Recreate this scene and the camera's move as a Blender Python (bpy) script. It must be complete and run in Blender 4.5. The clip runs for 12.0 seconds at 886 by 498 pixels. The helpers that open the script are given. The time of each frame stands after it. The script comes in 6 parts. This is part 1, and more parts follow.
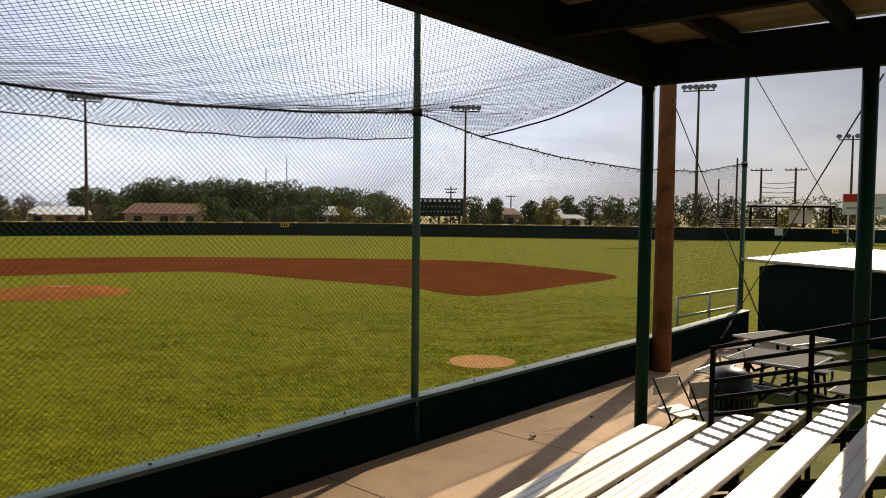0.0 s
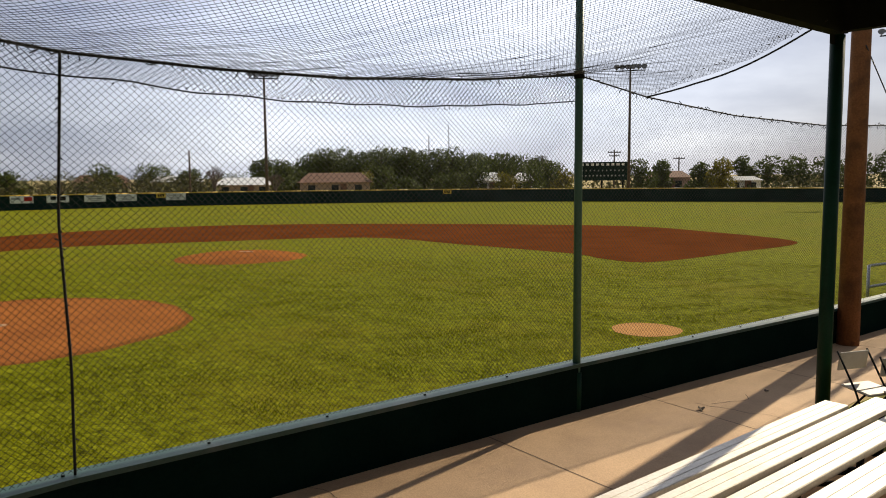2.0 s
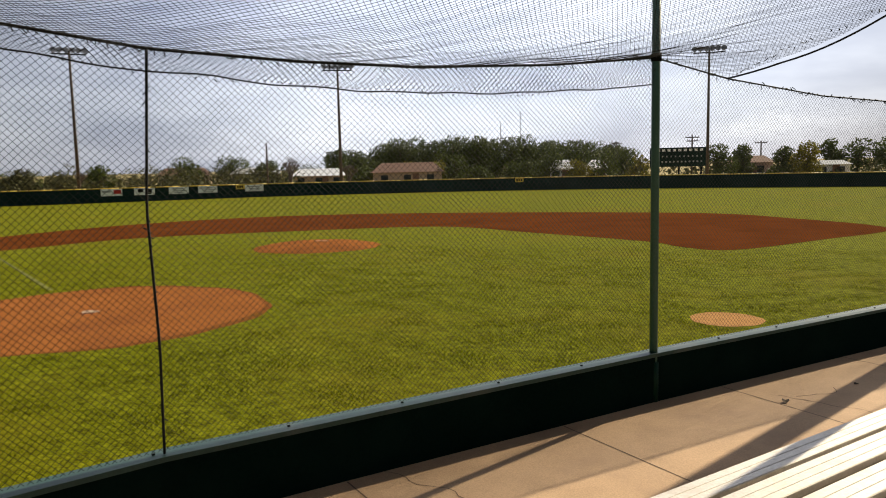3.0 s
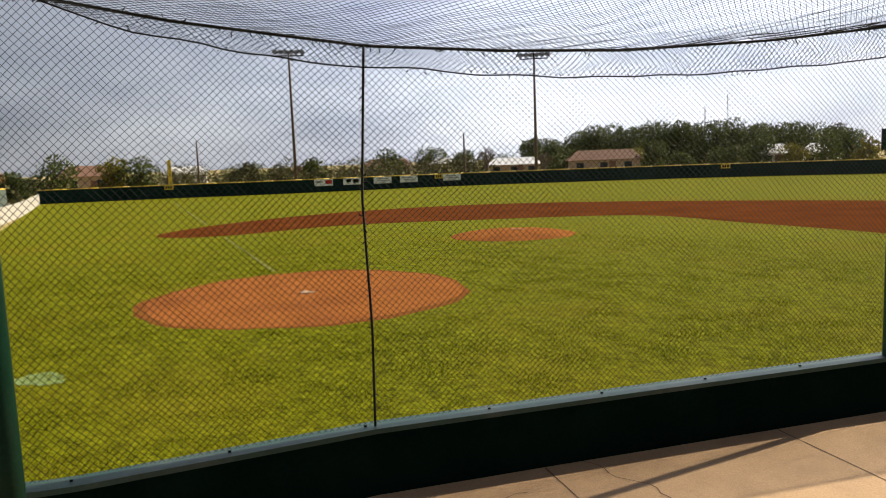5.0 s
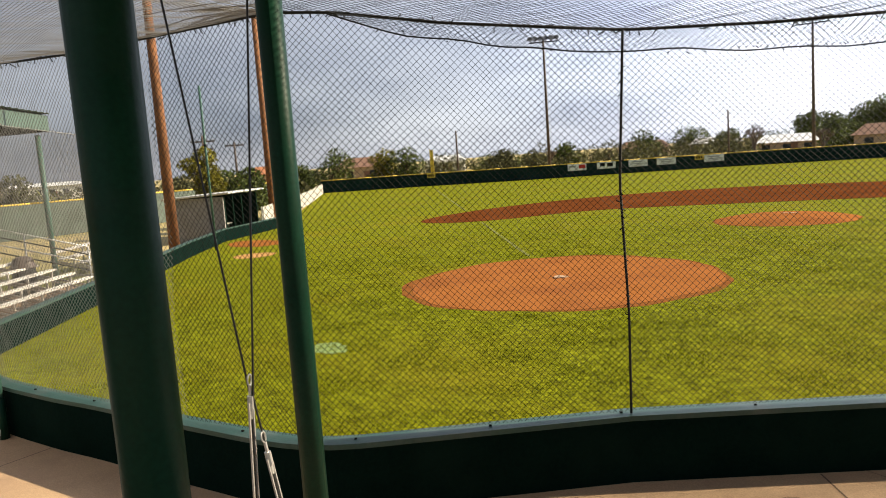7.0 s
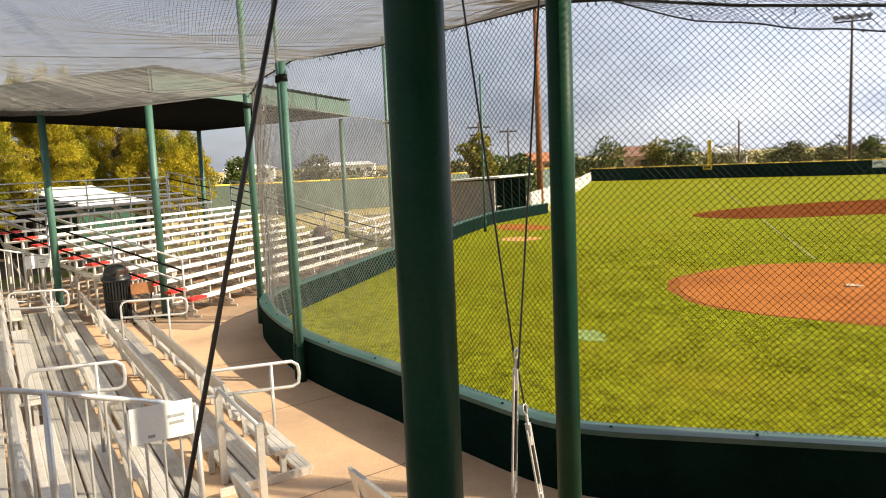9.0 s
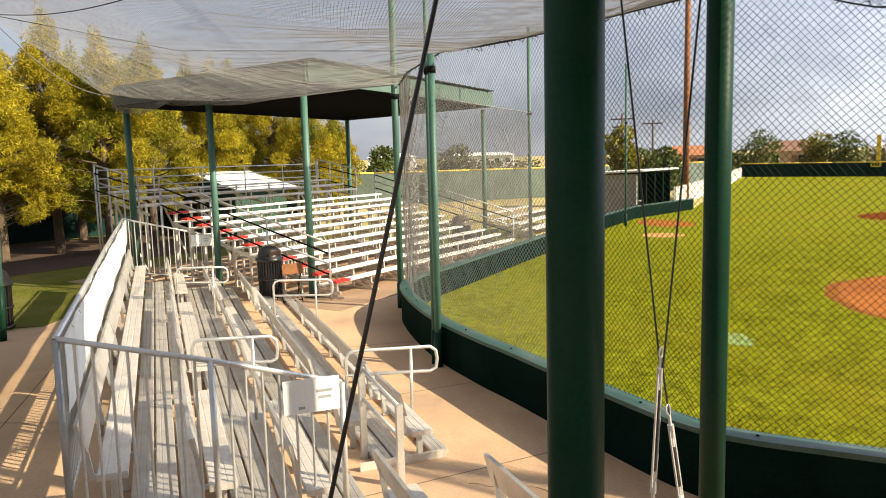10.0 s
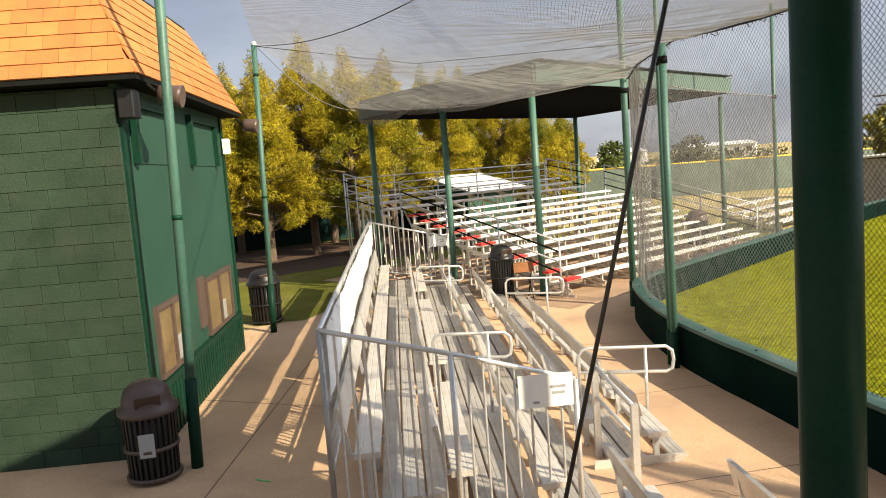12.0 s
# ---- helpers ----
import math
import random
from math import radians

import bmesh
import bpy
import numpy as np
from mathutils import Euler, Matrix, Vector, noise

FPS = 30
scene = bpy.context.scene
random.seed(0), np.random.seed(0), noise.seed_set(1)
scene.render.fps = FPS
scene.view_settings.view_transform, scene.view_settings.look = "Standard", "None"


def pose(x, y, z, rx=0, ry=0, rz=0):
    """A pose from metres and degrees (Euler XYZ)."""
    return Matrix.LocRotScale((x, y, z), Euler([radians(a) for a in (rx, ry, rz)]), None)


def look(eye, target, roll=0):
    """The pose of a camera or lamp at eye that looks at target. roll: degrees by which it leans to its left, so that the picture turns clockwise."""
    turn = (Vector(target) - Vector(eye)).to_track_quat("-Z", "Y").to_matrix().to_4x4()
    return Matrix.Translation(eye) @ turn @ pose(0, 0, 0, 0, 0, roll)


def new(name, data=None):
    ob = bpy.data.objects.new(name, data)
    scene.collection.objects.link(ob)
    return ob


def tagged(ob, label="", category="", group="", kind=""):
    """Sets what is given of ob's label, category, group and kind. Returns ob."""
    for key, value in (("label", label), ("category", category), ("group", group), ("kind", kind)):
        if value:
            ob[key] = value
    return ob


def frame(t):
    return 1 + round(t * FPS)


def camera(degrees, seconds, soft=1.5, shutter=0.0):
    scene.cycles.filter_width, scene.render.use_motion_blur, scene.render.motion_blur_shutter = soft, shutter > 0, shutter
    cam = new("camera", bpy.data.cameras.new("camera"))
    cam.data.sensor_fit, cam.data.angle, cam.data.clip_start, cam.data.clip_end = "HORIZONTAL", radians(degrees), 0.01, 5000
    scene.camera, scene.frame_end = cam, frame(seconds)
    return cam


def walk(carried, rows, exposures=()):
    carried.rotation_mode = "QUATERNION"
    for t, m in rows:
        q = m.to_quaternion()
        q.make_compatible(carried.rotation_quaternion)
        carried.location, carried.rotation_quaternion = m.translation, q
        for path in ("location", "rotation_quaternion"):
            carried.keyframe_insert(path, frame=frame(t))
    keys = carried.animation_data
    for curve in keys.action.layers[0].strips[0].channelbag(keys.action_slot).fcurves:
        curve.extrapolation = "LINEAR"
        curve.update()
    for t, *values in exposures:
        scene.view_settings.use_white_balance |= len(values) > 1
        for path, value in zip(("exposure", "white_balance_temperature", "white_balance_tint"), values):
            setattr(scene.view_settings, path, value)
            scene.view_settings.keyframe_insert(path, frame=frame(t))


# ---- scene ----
cam = camera(61.5, 12.0, soft=1.0)
PATH = [
    (0, (-0.292, 0.237, 2.897), (-0.2785, 2.2349, 2.7957), 0.61),
    (0.5, (-0.297, 0.231, 2.900), (-0.3703, 2.2235, 2.7435), -0.42),
    (1, (-0.296, 0.203, 2.903), (-0.5858, 2.1734, 2.7190), 0.20),
    (1.5, (-0.293, 0.214, 2.905), (-0.6293, 2.1776, 2.7281), 0.02),
    (2, (-0.294, 0.211, 2.902), (-0.7071, 2.1586, 2.7084), -0.48),
    (2.5, (-0.300, 0.213, 2.902), (-0.7842, 2.1440, 2.7076), -0.96),
    (3, (-0.305, 0.204, 2.891), (-0.9045, 2.0994, 2.6709), -1.27),
    (3.2, (-0.307, 0.202, 2.896), (-0.9406, 2.0835, 2.6542), -0.73),
    (4.8, (-0.355, 0.167, 2.882), (-1.3866, 1.8624, 2.6339), -1.02),
    (5, (-0.364, 0.159, 2.884), (-1.4301, 1.8346, 2.6490), -2.19),
    (5.5, (-0.354, 0.153, 2.886), (-1.5513, 1.7392, 2.6595), -3.49),
    (6, (-0.330, 0.093, 2.881), (-1.6400, 1.5867, 2.6454), -3.85),
    (6.5, (-0.333, 0.083, 2.890), (-1.8307, 1.3838, 2.6398), -4.31),
    (6.7, (-0.323, 0.073, 2.909), (-1.8566, 1.3339, 2.6678), -4.23),
    (8.3, (-0.311, -0.008, 2.890), (-2.0619, 0.9241, 2.6352), -2.80),
    (8.5, (-0.286, -0.010, 2.892), (-2.1033, 0.7966, 2.6719), -2.01),
    (9, (-0.246, -0.037, 2.903), (-2.1358, 0.5747, 2.6717), -2.43),
    (9.5, (-0.236, -0.065, 2.900), (-2.1802, 0.3600, 2.6977), -0.39),
    (10, (-0.211, -0.106, 2.912), (-2.1791, 0.1525, 2.6688), -1.47),
    (10.5, (-0.206, -0.102, 2.917), (-2.1860, 0.0344, 2.6720), -1.96),
    (11, (-0.189, -0.102, 2.922), (-2.1733, -0.1524, 2.6755), -2.71),
    (11.5, (-0.158, -0.119, 2.920), (-2.1328, -0.3427, 2.6934), -3.71),
    (12, (-0.128, -0.123, 2.920), (-2.0853, -0.4722, 2.7034), -4.38),
]
walk(cam, [(t, look(eye, target, roll)) for t, eye, target, roll in PATH],
     exposures=[(0, 0.13), (3.2, 0.27), (5.5, 0.55), (6.7, 0.8), (8.3, 1.2), (12, 1.25)])

# ---- world, sun ----
SUN_AZ, SUN_EL = 30.0, 32.0
sun_dir = Vector((math.sin(radians(SUN_AZ)) * math.cos(radians(SUN_EL)), math.cos(radians(SUN_AZ)) * math.cos(radians(SUN_EL)), math.sin(radians(SUN_EL))))


def make_world():
    w = bpy.data.worlds.new("sky")
    w.use_nodes = True
    scene.world = w
    nt = w.node_tree
    nt.nodes.clear()
    N, L = nt.nodes.new, nt.links.new
    out, bg = N("ShaderNodeOutputWorld"), N("ShaderNodeBackground")
    sky = N("ShaderNodeTexSky")
    sky.sky_type, sky.sun_disc = "NISHITA", False
    sky.sun_elevation, sky.sun_rotation = radians(SUN_EL), radians(SUN_AZ)
    geo = N("ShaderNodeTexCoord")
    # clouds: two noises on the direction, flattened towards the horizon
    sep = N("ShaderNodeSeparateXYZ")
    L(geo.outputs["Generated"], sep.inputs[0])
    add = N("ShaderNodeMath")
    add.operation = "ADD"
    L(sep.outputs["Z"], add.inputs[0])
    add.inputs[1].default_value = 0.22
    dvx, dvy = N("ShaderNodeMath"), N("ShaderNodeMath")
    for d, k in ((dvx, "X"), (dvy, "Y")):
        d.operation = "DIVIDE"
        L(sep.outputs[k], d.inputs[0])
        L(add.outputs[0], d.inputs[1])
    com = N("ShaderNodeCombineXYZ")
    L(dvx.outputs[0], com.inputs[0])
    L(dvy.outputs[0], com.inputs[1])
    n1 = N("ShaderNodeTexNoise")
    n1.inputs["Scale"].default_value, n1.inputs["Detail"].default_value, n1.inputs["Roughness"].default_value = 0.75, 7, 0.52
    L(com.outputs[0], n1.inputs["Vector"])
    ramp = N("ShaderNodeValToRGB")
    ramp.color_ramp.elements[0].position, ramp.color_ramp.elements[0].color = 0.3, (0.27, 0.30, 0.405, 1)
    ramp.color_ramp.elements[1].position, ramp.color_ramp.elements[1].color = 0.72, (0.80, 0.83, 0.905, 1)
    L(n1.outputs["Fac"], ramp.inputs[0])
    # thinner, brighter cloud towards the sun
    dot = N("ShaderNodeVectorMath")
    dot.operation = "DOT_PRODUCT"
    L(geo.outputs["Generated"], dot.inputs[0])
    g = Vector((math.sin(radians(-12)) * 0.9, math.cos(radians(-12)) * 0.9, 0.42)).normalized()
    dot.inputs[1].default_value = g
    mr = N("ShaderNodeMapRange")
    mr.inputs["From Min"].default_value, mr.inputs["From Max"].default_value = -0.2, 1.0
    mr.inputs["To Min"].default_value, mr.inputs["To Max"].default_value = 0.0, 1.0
    L(dot.outputs["Value"], mr.inputs["Value"])
    pw = N("ShaderNodeMath")
    pw.operation = "POWER"
    L(mr.outputs[0], pw.inputs[0])
    pw.inputs[1].default_value = 8.0
    gain = N("ShaderNodeMath")
    gain.operation = "MULTIPLY_ADD"
    L(pw.outputs[0], gain.inputs[0])
    gain.inputs[1].default_value, gain.inputs[2].default_value = 2.1, 0.345
    sc = N("ShaderNodeVectorMath")
    sc.operation = "SCALE"
    L(ramp.outputs[0], sc.inputs[0])
    L(gain.outputs[0], sc.inputs["Scale"])
    skys = N("ShaderNodeVectorMath")
    skys.operation = "SCALE"
    L(sky.outputs[0], skys.inputs[0])
    skys.inputs["Scale"].default_value = 0.10
    mix = N("ShaderNodeMix")
    mix.data_type = "RGBA"
    mix.inputs["Factor"].default_value = 0.88
    L(skys.outputs[0], mix.inputs["A"])
    L(sc.outputs[0], mix.inputs["B"])
    L(mix.outputs["Result"], bg.inputs[0])
    bg.inputs[1].default_value = 1.0
    L(bg.outputs[0], out.inputs[0])


make_world()
sun_data = bpy.data.lights.new("sun", "SUN")
sun_data.energy, sun_data.angle, sun_data.color = 5.0, radians(0.6), (1.0, 0.86, 0.63)
sun_ob = new("sun", sun_data)
sun_ob.matrix_world = look(sun_dir * 60, (0, 0, 0))


# ---- materials ----
def material(name, base, rough=0.7, metal=0.0, vary=0.25, scale=4.0, fine=60.0, bump=0.15, dirt=None, dirt_amount=0.0, dirt_scale=1.5, obj_random=0.0, spec=0.4, wave=None, trans=0.0, island=0.0):
    m = bpy.data.materials.new(name)
    m.use_nodes = True
    nt = m.node_tree
    N, L = nt.nodes.new, nt.links.new
    bs = nt.nodes["Principled BSDF"]
    bs.inputs["Roughness"].default_value, bs.inputs["Metallic"].default_value = rough, metal
    bs.inputs["Specular IOR Level"].default_value = spec
    geo = N("ShaderNodeNewGeometry")
    big, small = N("ShaderNodeTexNoise"), N("ShaderNodeTexNoise")
    big.inputs["Scale"].default_value, big.inputs["Detail"].default_value = scale, 5
    small.inputs["Scale"].default_value, small.inputs["Detail"].default_value = fine, 3
    for n in (big, small):
        L(geo.outputs["Position"], n.inputs["Vector"])
    add = N("ShaderNodeMath")
    add.operation = "ADD"
    L(big.outputs["Fac"], add.inputs[0])
    L(small.outputs["Fac"], add.inputs[1])
    mr = N("ShaderNodeMapRange")
    mr.inputs["From Min"].default_value, mr.inputs["From Max"].default_value = 0.65, 1.35
    mr.inputs["To Min"].default_value, mr.inputs["To Max"].default_value = 1 - vary, 1 + vary
    L(add.outputs[0], mr.inputs["Value"])
    sc = N("ShaderNodeVectorMath")
    sc.operation = "SCALE"
    sc.inputs[0].default_value = base
    L(mr.outputs[0], sc.inputs["Scale"])
    col = sc.outputs[0]
    if obj_random or island:
        src = N("ShaderNodeObjectInfo").outputs["Random"] if obj_random else geo.outputs["Random Per Island"]
        r = N("ShaderNodeMapRange")
        r.inputs["To Min"].default_value, r.inputs["To Max"].default_value = 1 - (obj_random or island), 1 + (obj_random or island)
        L(src, r.inputs["Value"])
        s2 = N("ShaderNodeVectorMath")
        s2.operation = "SCALE"
        L(col, s2.inputs[0])
        L(r.outputs[0], s2.inputs["Scale"])
        col = s2.outputs[0]
    if dirt:
        dn = N("ShaderNodeTexNoise")
        dn.inputs["Scale"].default_value, dn.inputs["Detail"].default_value, dn.inputs["Roughness"].default_value = dirt_scale, 6, 0.6
        L(geo.outputs["Position"], dn.inputs["Vector"])
        rp = N("ShaderNodeMapRange")
        rp.inputs["From Min"].default_value, rp.inputs["From Max"].default_value = 0.48, 0.68
        rp.inputs["To Max"].default_value = dirt_amount
        L(dn.outputs["Fac"], rp.inputs["Value"])
        mx = N("ShaderNodeMix")
        mx.data_type = "RGBA"
        L(rp.outputs[0], mx.inputs["Factor"])
        L(col, mx.inputs["A"])
        mx.inputs["B"].default_value = (*dirt, 1)
        col = mx.outputs["Result"]
    L(col, bs.inputs["Base Color"])
    if bump:
        b = N("ShaderNodeBump")
        b.inputs["Strength"].default_value, b.inputs["Distance"].default_value = bump, 0.02
        L(small.outputs["Fac"], b.inputs["Height"])
        L(b.outputs[0], bs.inputs["Normal"])
    if trans:
        tr = N("ShaderNodeBsdfTranslucent")
        L(col, tr.inputs[0])
        ms = N("ShaderNodeMixShader")
        ms.inputs[0].default_value = trans
        L(bs.outputs[0], ms.inputs[1])
        L(tr.outputs[0], ms.inputs[2])
        L(ms.outputs[0], nt.nodes["Material Output"].inputs[0])
    return m


M_GRASS = material("turf", (0.148, 0.158, 0.005), 0.95, vary=0.8, scale=5.0, fine=26, bump=1.0, dirt=(0.185, 0.160, 0.008), dirt_amount=0.6, dirt_scale=0.28, spec=0.02)
M_BLADE = material("grass_blade", (0.17, 0.185, 0.006), 0.7, vary=0.3, scale=0.8, fine=9, bump=0, island=0.45, spec=0.04, trans=0.35)
M_DRY = material("dry_ground", (0.40, 0.32, 0.15), 0.95, vary=0.3, scale=0.15, fine=3, bump=0.4, dirt=(0.24, 0.23, 0.06), dirt_amount=0.8, dirt_scale=0.07, spec=0.1)
M_LAWN = material("lawn", (0.115, 0.120, 0.018), 0.9, vary=0.35, scale=0.8, fine=25, bump=0.8, dirt=(0.22, 0.18, 0.07), dirt_amount=0.6, dirt_scale=0.5, spec=0.1)
M_CLAY = material("infield_clay", (0.128, 0.040, 0.012), 0.95, vary=0.18, scale=0.5, fine=30, bump=0.35, dirt=(0.085, 0.026, 0.009), dirt_amount=0.6, dirt_scale=0.35, spec=0.0)
M_HOMECLAY = material("home_clay", (0.30, 0.110, 0.031), 0.95, vary=0.15, scale=0.9, fine=30, bump=0.35, dirt=(0.22, 0.078, 0.028), dirt_amount=0.65, dirt_scale=0.6, spec=0.0)
M_DAMPCLAY = material("damp_clay", (0.215, 0.080, 0.024), 0.95, vary=0.25, scale=1.5, fine=30, bump=0.35, dirt=(0.12, 0.07, 0.012), dirt_amount=0.6, dirt_scale=1.5, spec=0.0)
M_DUSTY = material("dusty_rubber", (0.38, 0.25, 0.15), 0.8, vary=0.2, scale=6, fine=40, bump=0.1)
M_CONC = material("concrete", (0.56, 0.375, 0.225), 0.85, vary=0.22, scale=1.4, fine=70, bump=0.12, dirt=(0.34, 0.225, 0.145), dirt_amount=0.75, dirt_scale=0.7)
# Pad in a darker tan than the walk's concrete.
M_PAD = material("dark_tan_pad", (0.36, 0.24, 0.15), 0.9, vary=0.2, scale=1.2, fine=50, bump=0.15, dirt=(0.22, 0.15, 0.09), dirt_amount=0.6, dirt_scale=0.8)
# Green with the near posts' shade put in; M_POST is its sunlit copy.
M_GREEN = material("shaded_green_paint", (0.006, 0.034, 0.020), 0.45, vary=0.22, scale=3, fine=45, bump=0.05, dirt=(0.014, 0.036, 0.026), dirt_amount=0.5, dirt_scale=4, obj_random=0.06, spec=0.10)
# Same green lightened, as the slender and far posts look in sun.
M_POST = material("sunlit_green_paint", (0.050, 0.125, 0.095), 0.5, vary=0.25, scale=3, fine=40, bump=0.06, dirt=(0.03, 0.08, 0.06), dirt_amount=0.5, dirt_scale=3)
M_DECKDIRT = material("pale_dirt", (0.45, 0.245, 0.10), 0.95, vary=0.15, bump=0.3, spec=0.0)
# Wall green taken near black, the walk side's shade put into the colour.
M_SHADEWALL = material("shaded_wall_green", (0.0026, 0.0115, 0.009), 0.85, vary=0.25, scale=2, fine=30, bump=0.2, dirt=(0.006, 0.018, 0.014), dirt_amount=0.5, dirt_scale=1.3, spec=0.02)
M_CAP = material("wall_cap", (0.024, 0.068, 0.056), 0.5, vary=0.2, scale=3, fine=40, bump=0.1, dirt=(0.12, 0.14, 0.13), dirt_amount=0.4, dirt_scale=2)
M_SCREEN = material("windscreen", (0.006, 0.021, 0.017), 0.85, vary=0.3, scale=0.6, fine=14, bump=0.2, dirt=(0.018, 0.040, 0.038), dirt_amount=0.5, dirt_scale=0.4, obj_random=0.15, spec=0.1)
M_YELLOW = material("yellow_paint", (0.72, 0.50, 0.05), 0.5, vary=0.15, bump=0.05)
M_ALU = material("aluminium", (0.62, 0.59, 0.54), 0.42, metal=0.55, vary=0.14, scale=2.5, fine=50, bump=0.04, dirt=(0.35, 0.30, 0.24), dirt_amount=0.45, dirt_scale=3, obj_random=0.06)
M_SEAT = material("worn_bench_metal", (0.66, 0.62, 0.56), 0.5, metal=0.35, vary=0.16, scale=3, fine=40, bump=0.05, dirt=(0.40, 0.33, 0.25), dirt_amount=0.45, dirt_scale=3, obj_random=0.07)
# Bench metal made paler, to put sun on the far rows into the colour.
M_LITSEAT = material("sunlit_bench_metal", (0.80, 0.77, 0.71), 0.5, metal=0.1, vary=0.14, scale=3, fine=40, bump=0.05, dirt=(0.5, 0.43, 0.33), dirt_amount=0.4, dirt_scale=3, obj_random=0.07)
M_GALV = material("galvanised", (0.60, 0.60, 0.58), 0.4, metal=0.6, vary=0.12, fine=50, bump=0.03)
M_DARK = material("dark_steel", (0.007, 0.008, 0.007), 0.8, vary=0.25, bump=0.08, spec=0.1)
# Near black without gloss: shade under the far roof put into the colour.
M_SHADOWBLACK = material("shade_black_soffit", (0.008, 0.008, 0.008), 1.0, vary=0.2, bump=0.05, spec=0.0)
M_BLACK = material("black_plastic", (0.012, 0.012, 0.012), 0.4, vary=0.2, bump=0.04)
M_BROWNP = material("brown_plastic", (0.085, 0.058, 0.048), 0.4, vary=0.2, bump=0.06)
M_WOOD = material("pole_wood", (0.23, 0.095, 0.035), 0.8, vary=0.35, scale=3, fine=35, bump=0.4, dirt=(0.07, 0.03, 0.015), dirt_amount=0.7, dirt_scale=2.2)
M_GREYWOOD = material("weathered_pole", (0.10, 0.075, 0.06), 0.85, vary=0.3, bump=0.3)
M_WHITE = material("white_paint", (0.80, 0.80, 0.78), 0.5, vary=0.06, bump=0.03, dirt=(0.6, 0.57, 0.5), dirt_amount=0.4, dirt_scale=2)
M_ROOFW = material("white_metal_roof", (0.78, 0.78, 0.76), 0.45, metal=0.1, vary=0.08, bump=0.04, dirt=(0.5, 0.48, 0.44), dirt_amount=0.35)
M_CEIL = material("ribbed_ceiling", (0.20, 0.15, 0.075), 0.6, vary=0.2, bump=0.05)
M_RED = material("red_seat", (0.55, 0.03, 0.02), 0.5, vary=0.15, bump=0.04, obj_random=0.1)
M_NET = material("net_cord", (0.012, 0.013, 0.013), 0.8, vary=0.2, bump=0)
# Cord lightened to grey: front sunlight on the net put into the colour.
M_NETLIT = material("sunlit_net_cord", (0.20, 0.195, 0.19), 0.8, vary=0.2, bump=0)
M_CABLE = material("steel_cable", (0.05, 0.05, 0.048), 0.45, metal=0.5, vary=0.2, bump=0.1)
M_BLOCK = material("painted_block", (0.026, 0.046, 0.029), 0.75, vary=0.22, scale=2.5, fine=55, bump=0.35, dirt=(0.040, 0.055, 0.038), dirt_amount=0.55, dirt_scale=2, obj_random=0.10, spec=0.15)
M_MORTAR = material("painted_mortar", (0.055, 0.085, 0.060), 0.9, vary=0.2, bump=0.3)
M_STUCCO = material("green_stucco", (0.012, 0.052, 0.031), 0.7, vary=0.16, scale=1.2, fine=80, bump=0.15, dirt=(0.022, 0.066, 0.042), dirt_amount=0.5, dirt_scale=1.1)
M_SHINGLE = material("orange_shingle", (0.43, 0.165, 0.045), 0.85, vary=0.14, scale=3, fine=90, bump=0.4, obj_random=0.12, dirt=(0.31, 0.12, 0.04), dirt_amount=0.5, dirt_scale=2.5)
M_BARK = material("bark", (0.10, 0.07, 0.045), 0.9, vary=0.3, bump=0.5)
M_LEAF = material("broad_leaf", (0.078, 0.100, 0.022), 0.6, vary=0.35, scale=0.25, fine=2, bump=0, island=0.45, spec=0.2, trans=0.25)
M_LEAFL = material("light_leaf", (0.17, 0.155, 0.020), 0.6, vary=0.35, scale=0.3, fine=2, bump=0, island=0.4, spec=0.2, trans=0.3)
M_PINE = material("pine_needles", (0.31, 0.25, 0.012), 0.6, dirt=(0.055, 0.095, 0.008), dirt_amount=0.9, dirt_scale=0.55, vary=0.5, scale=0.8, fine=4, bump=0, island=0.45, spec=0.2, trans=0.3)
M_SCRUB = material("scrub", (0.10, 0.10, 0.045), 0.8, vary=0.35, scale=0.3, fine=2, bump=0, island=0.4, spec=0.1, trans=0.15)
M_TANWALL = material("tan_wall", (0.42, 0.31, 0.21), 0.85, vary=0.12, bump=0.1)
M_BROWNROOF = material("brown_roof", (0.21, 0.115, 0.075), 0.85, vary=0.2, bump=0.2)
M_GLASS = material("dark_glass", (0.02, 0.025, 0.03), 0.12, vary=0.1, bump=0)
M_CLOUDY = material("hazed_pane", (0.17, 0.12, 0.055), 0.35, vary=0.3, scale=3, fine=20, bump=0.05)
M_SHEET = material("white_sheet", (0.74, 0.75, 0.74), 0.55, vary=0.08, scale=2, fine=30, bump=0.05, dirt=(0.52, 0.50, 0.46), dirt_amount=0.45, dirt_scale=1.6)
M_SIGNW = material("sign_white", (0.82, 0.83, 0.80), 0.5, vary=0.06, bump=0.02)
M_SIGNG = material("sign_grey", (0.35, 0.36, 0.36), 0.5, vary=0.1, bump=0.02)
M_LAMP = material("lamp_head", (0.25, 0.25, 0.26), 0.4, metal=0.4, vary=0.15, bump=0.03)
M_CHAIR = material("beige_plastic", (0.55, 0.50, 0.42), 0.5, vary=0.1, bump=0.04)
M_TABLE = material("coated_mesh_metal", (0.055, 0.047, 0.043), 0.8, metal=0.0, vary=0.2, fine=120, bump=0.2, spec=0.15)


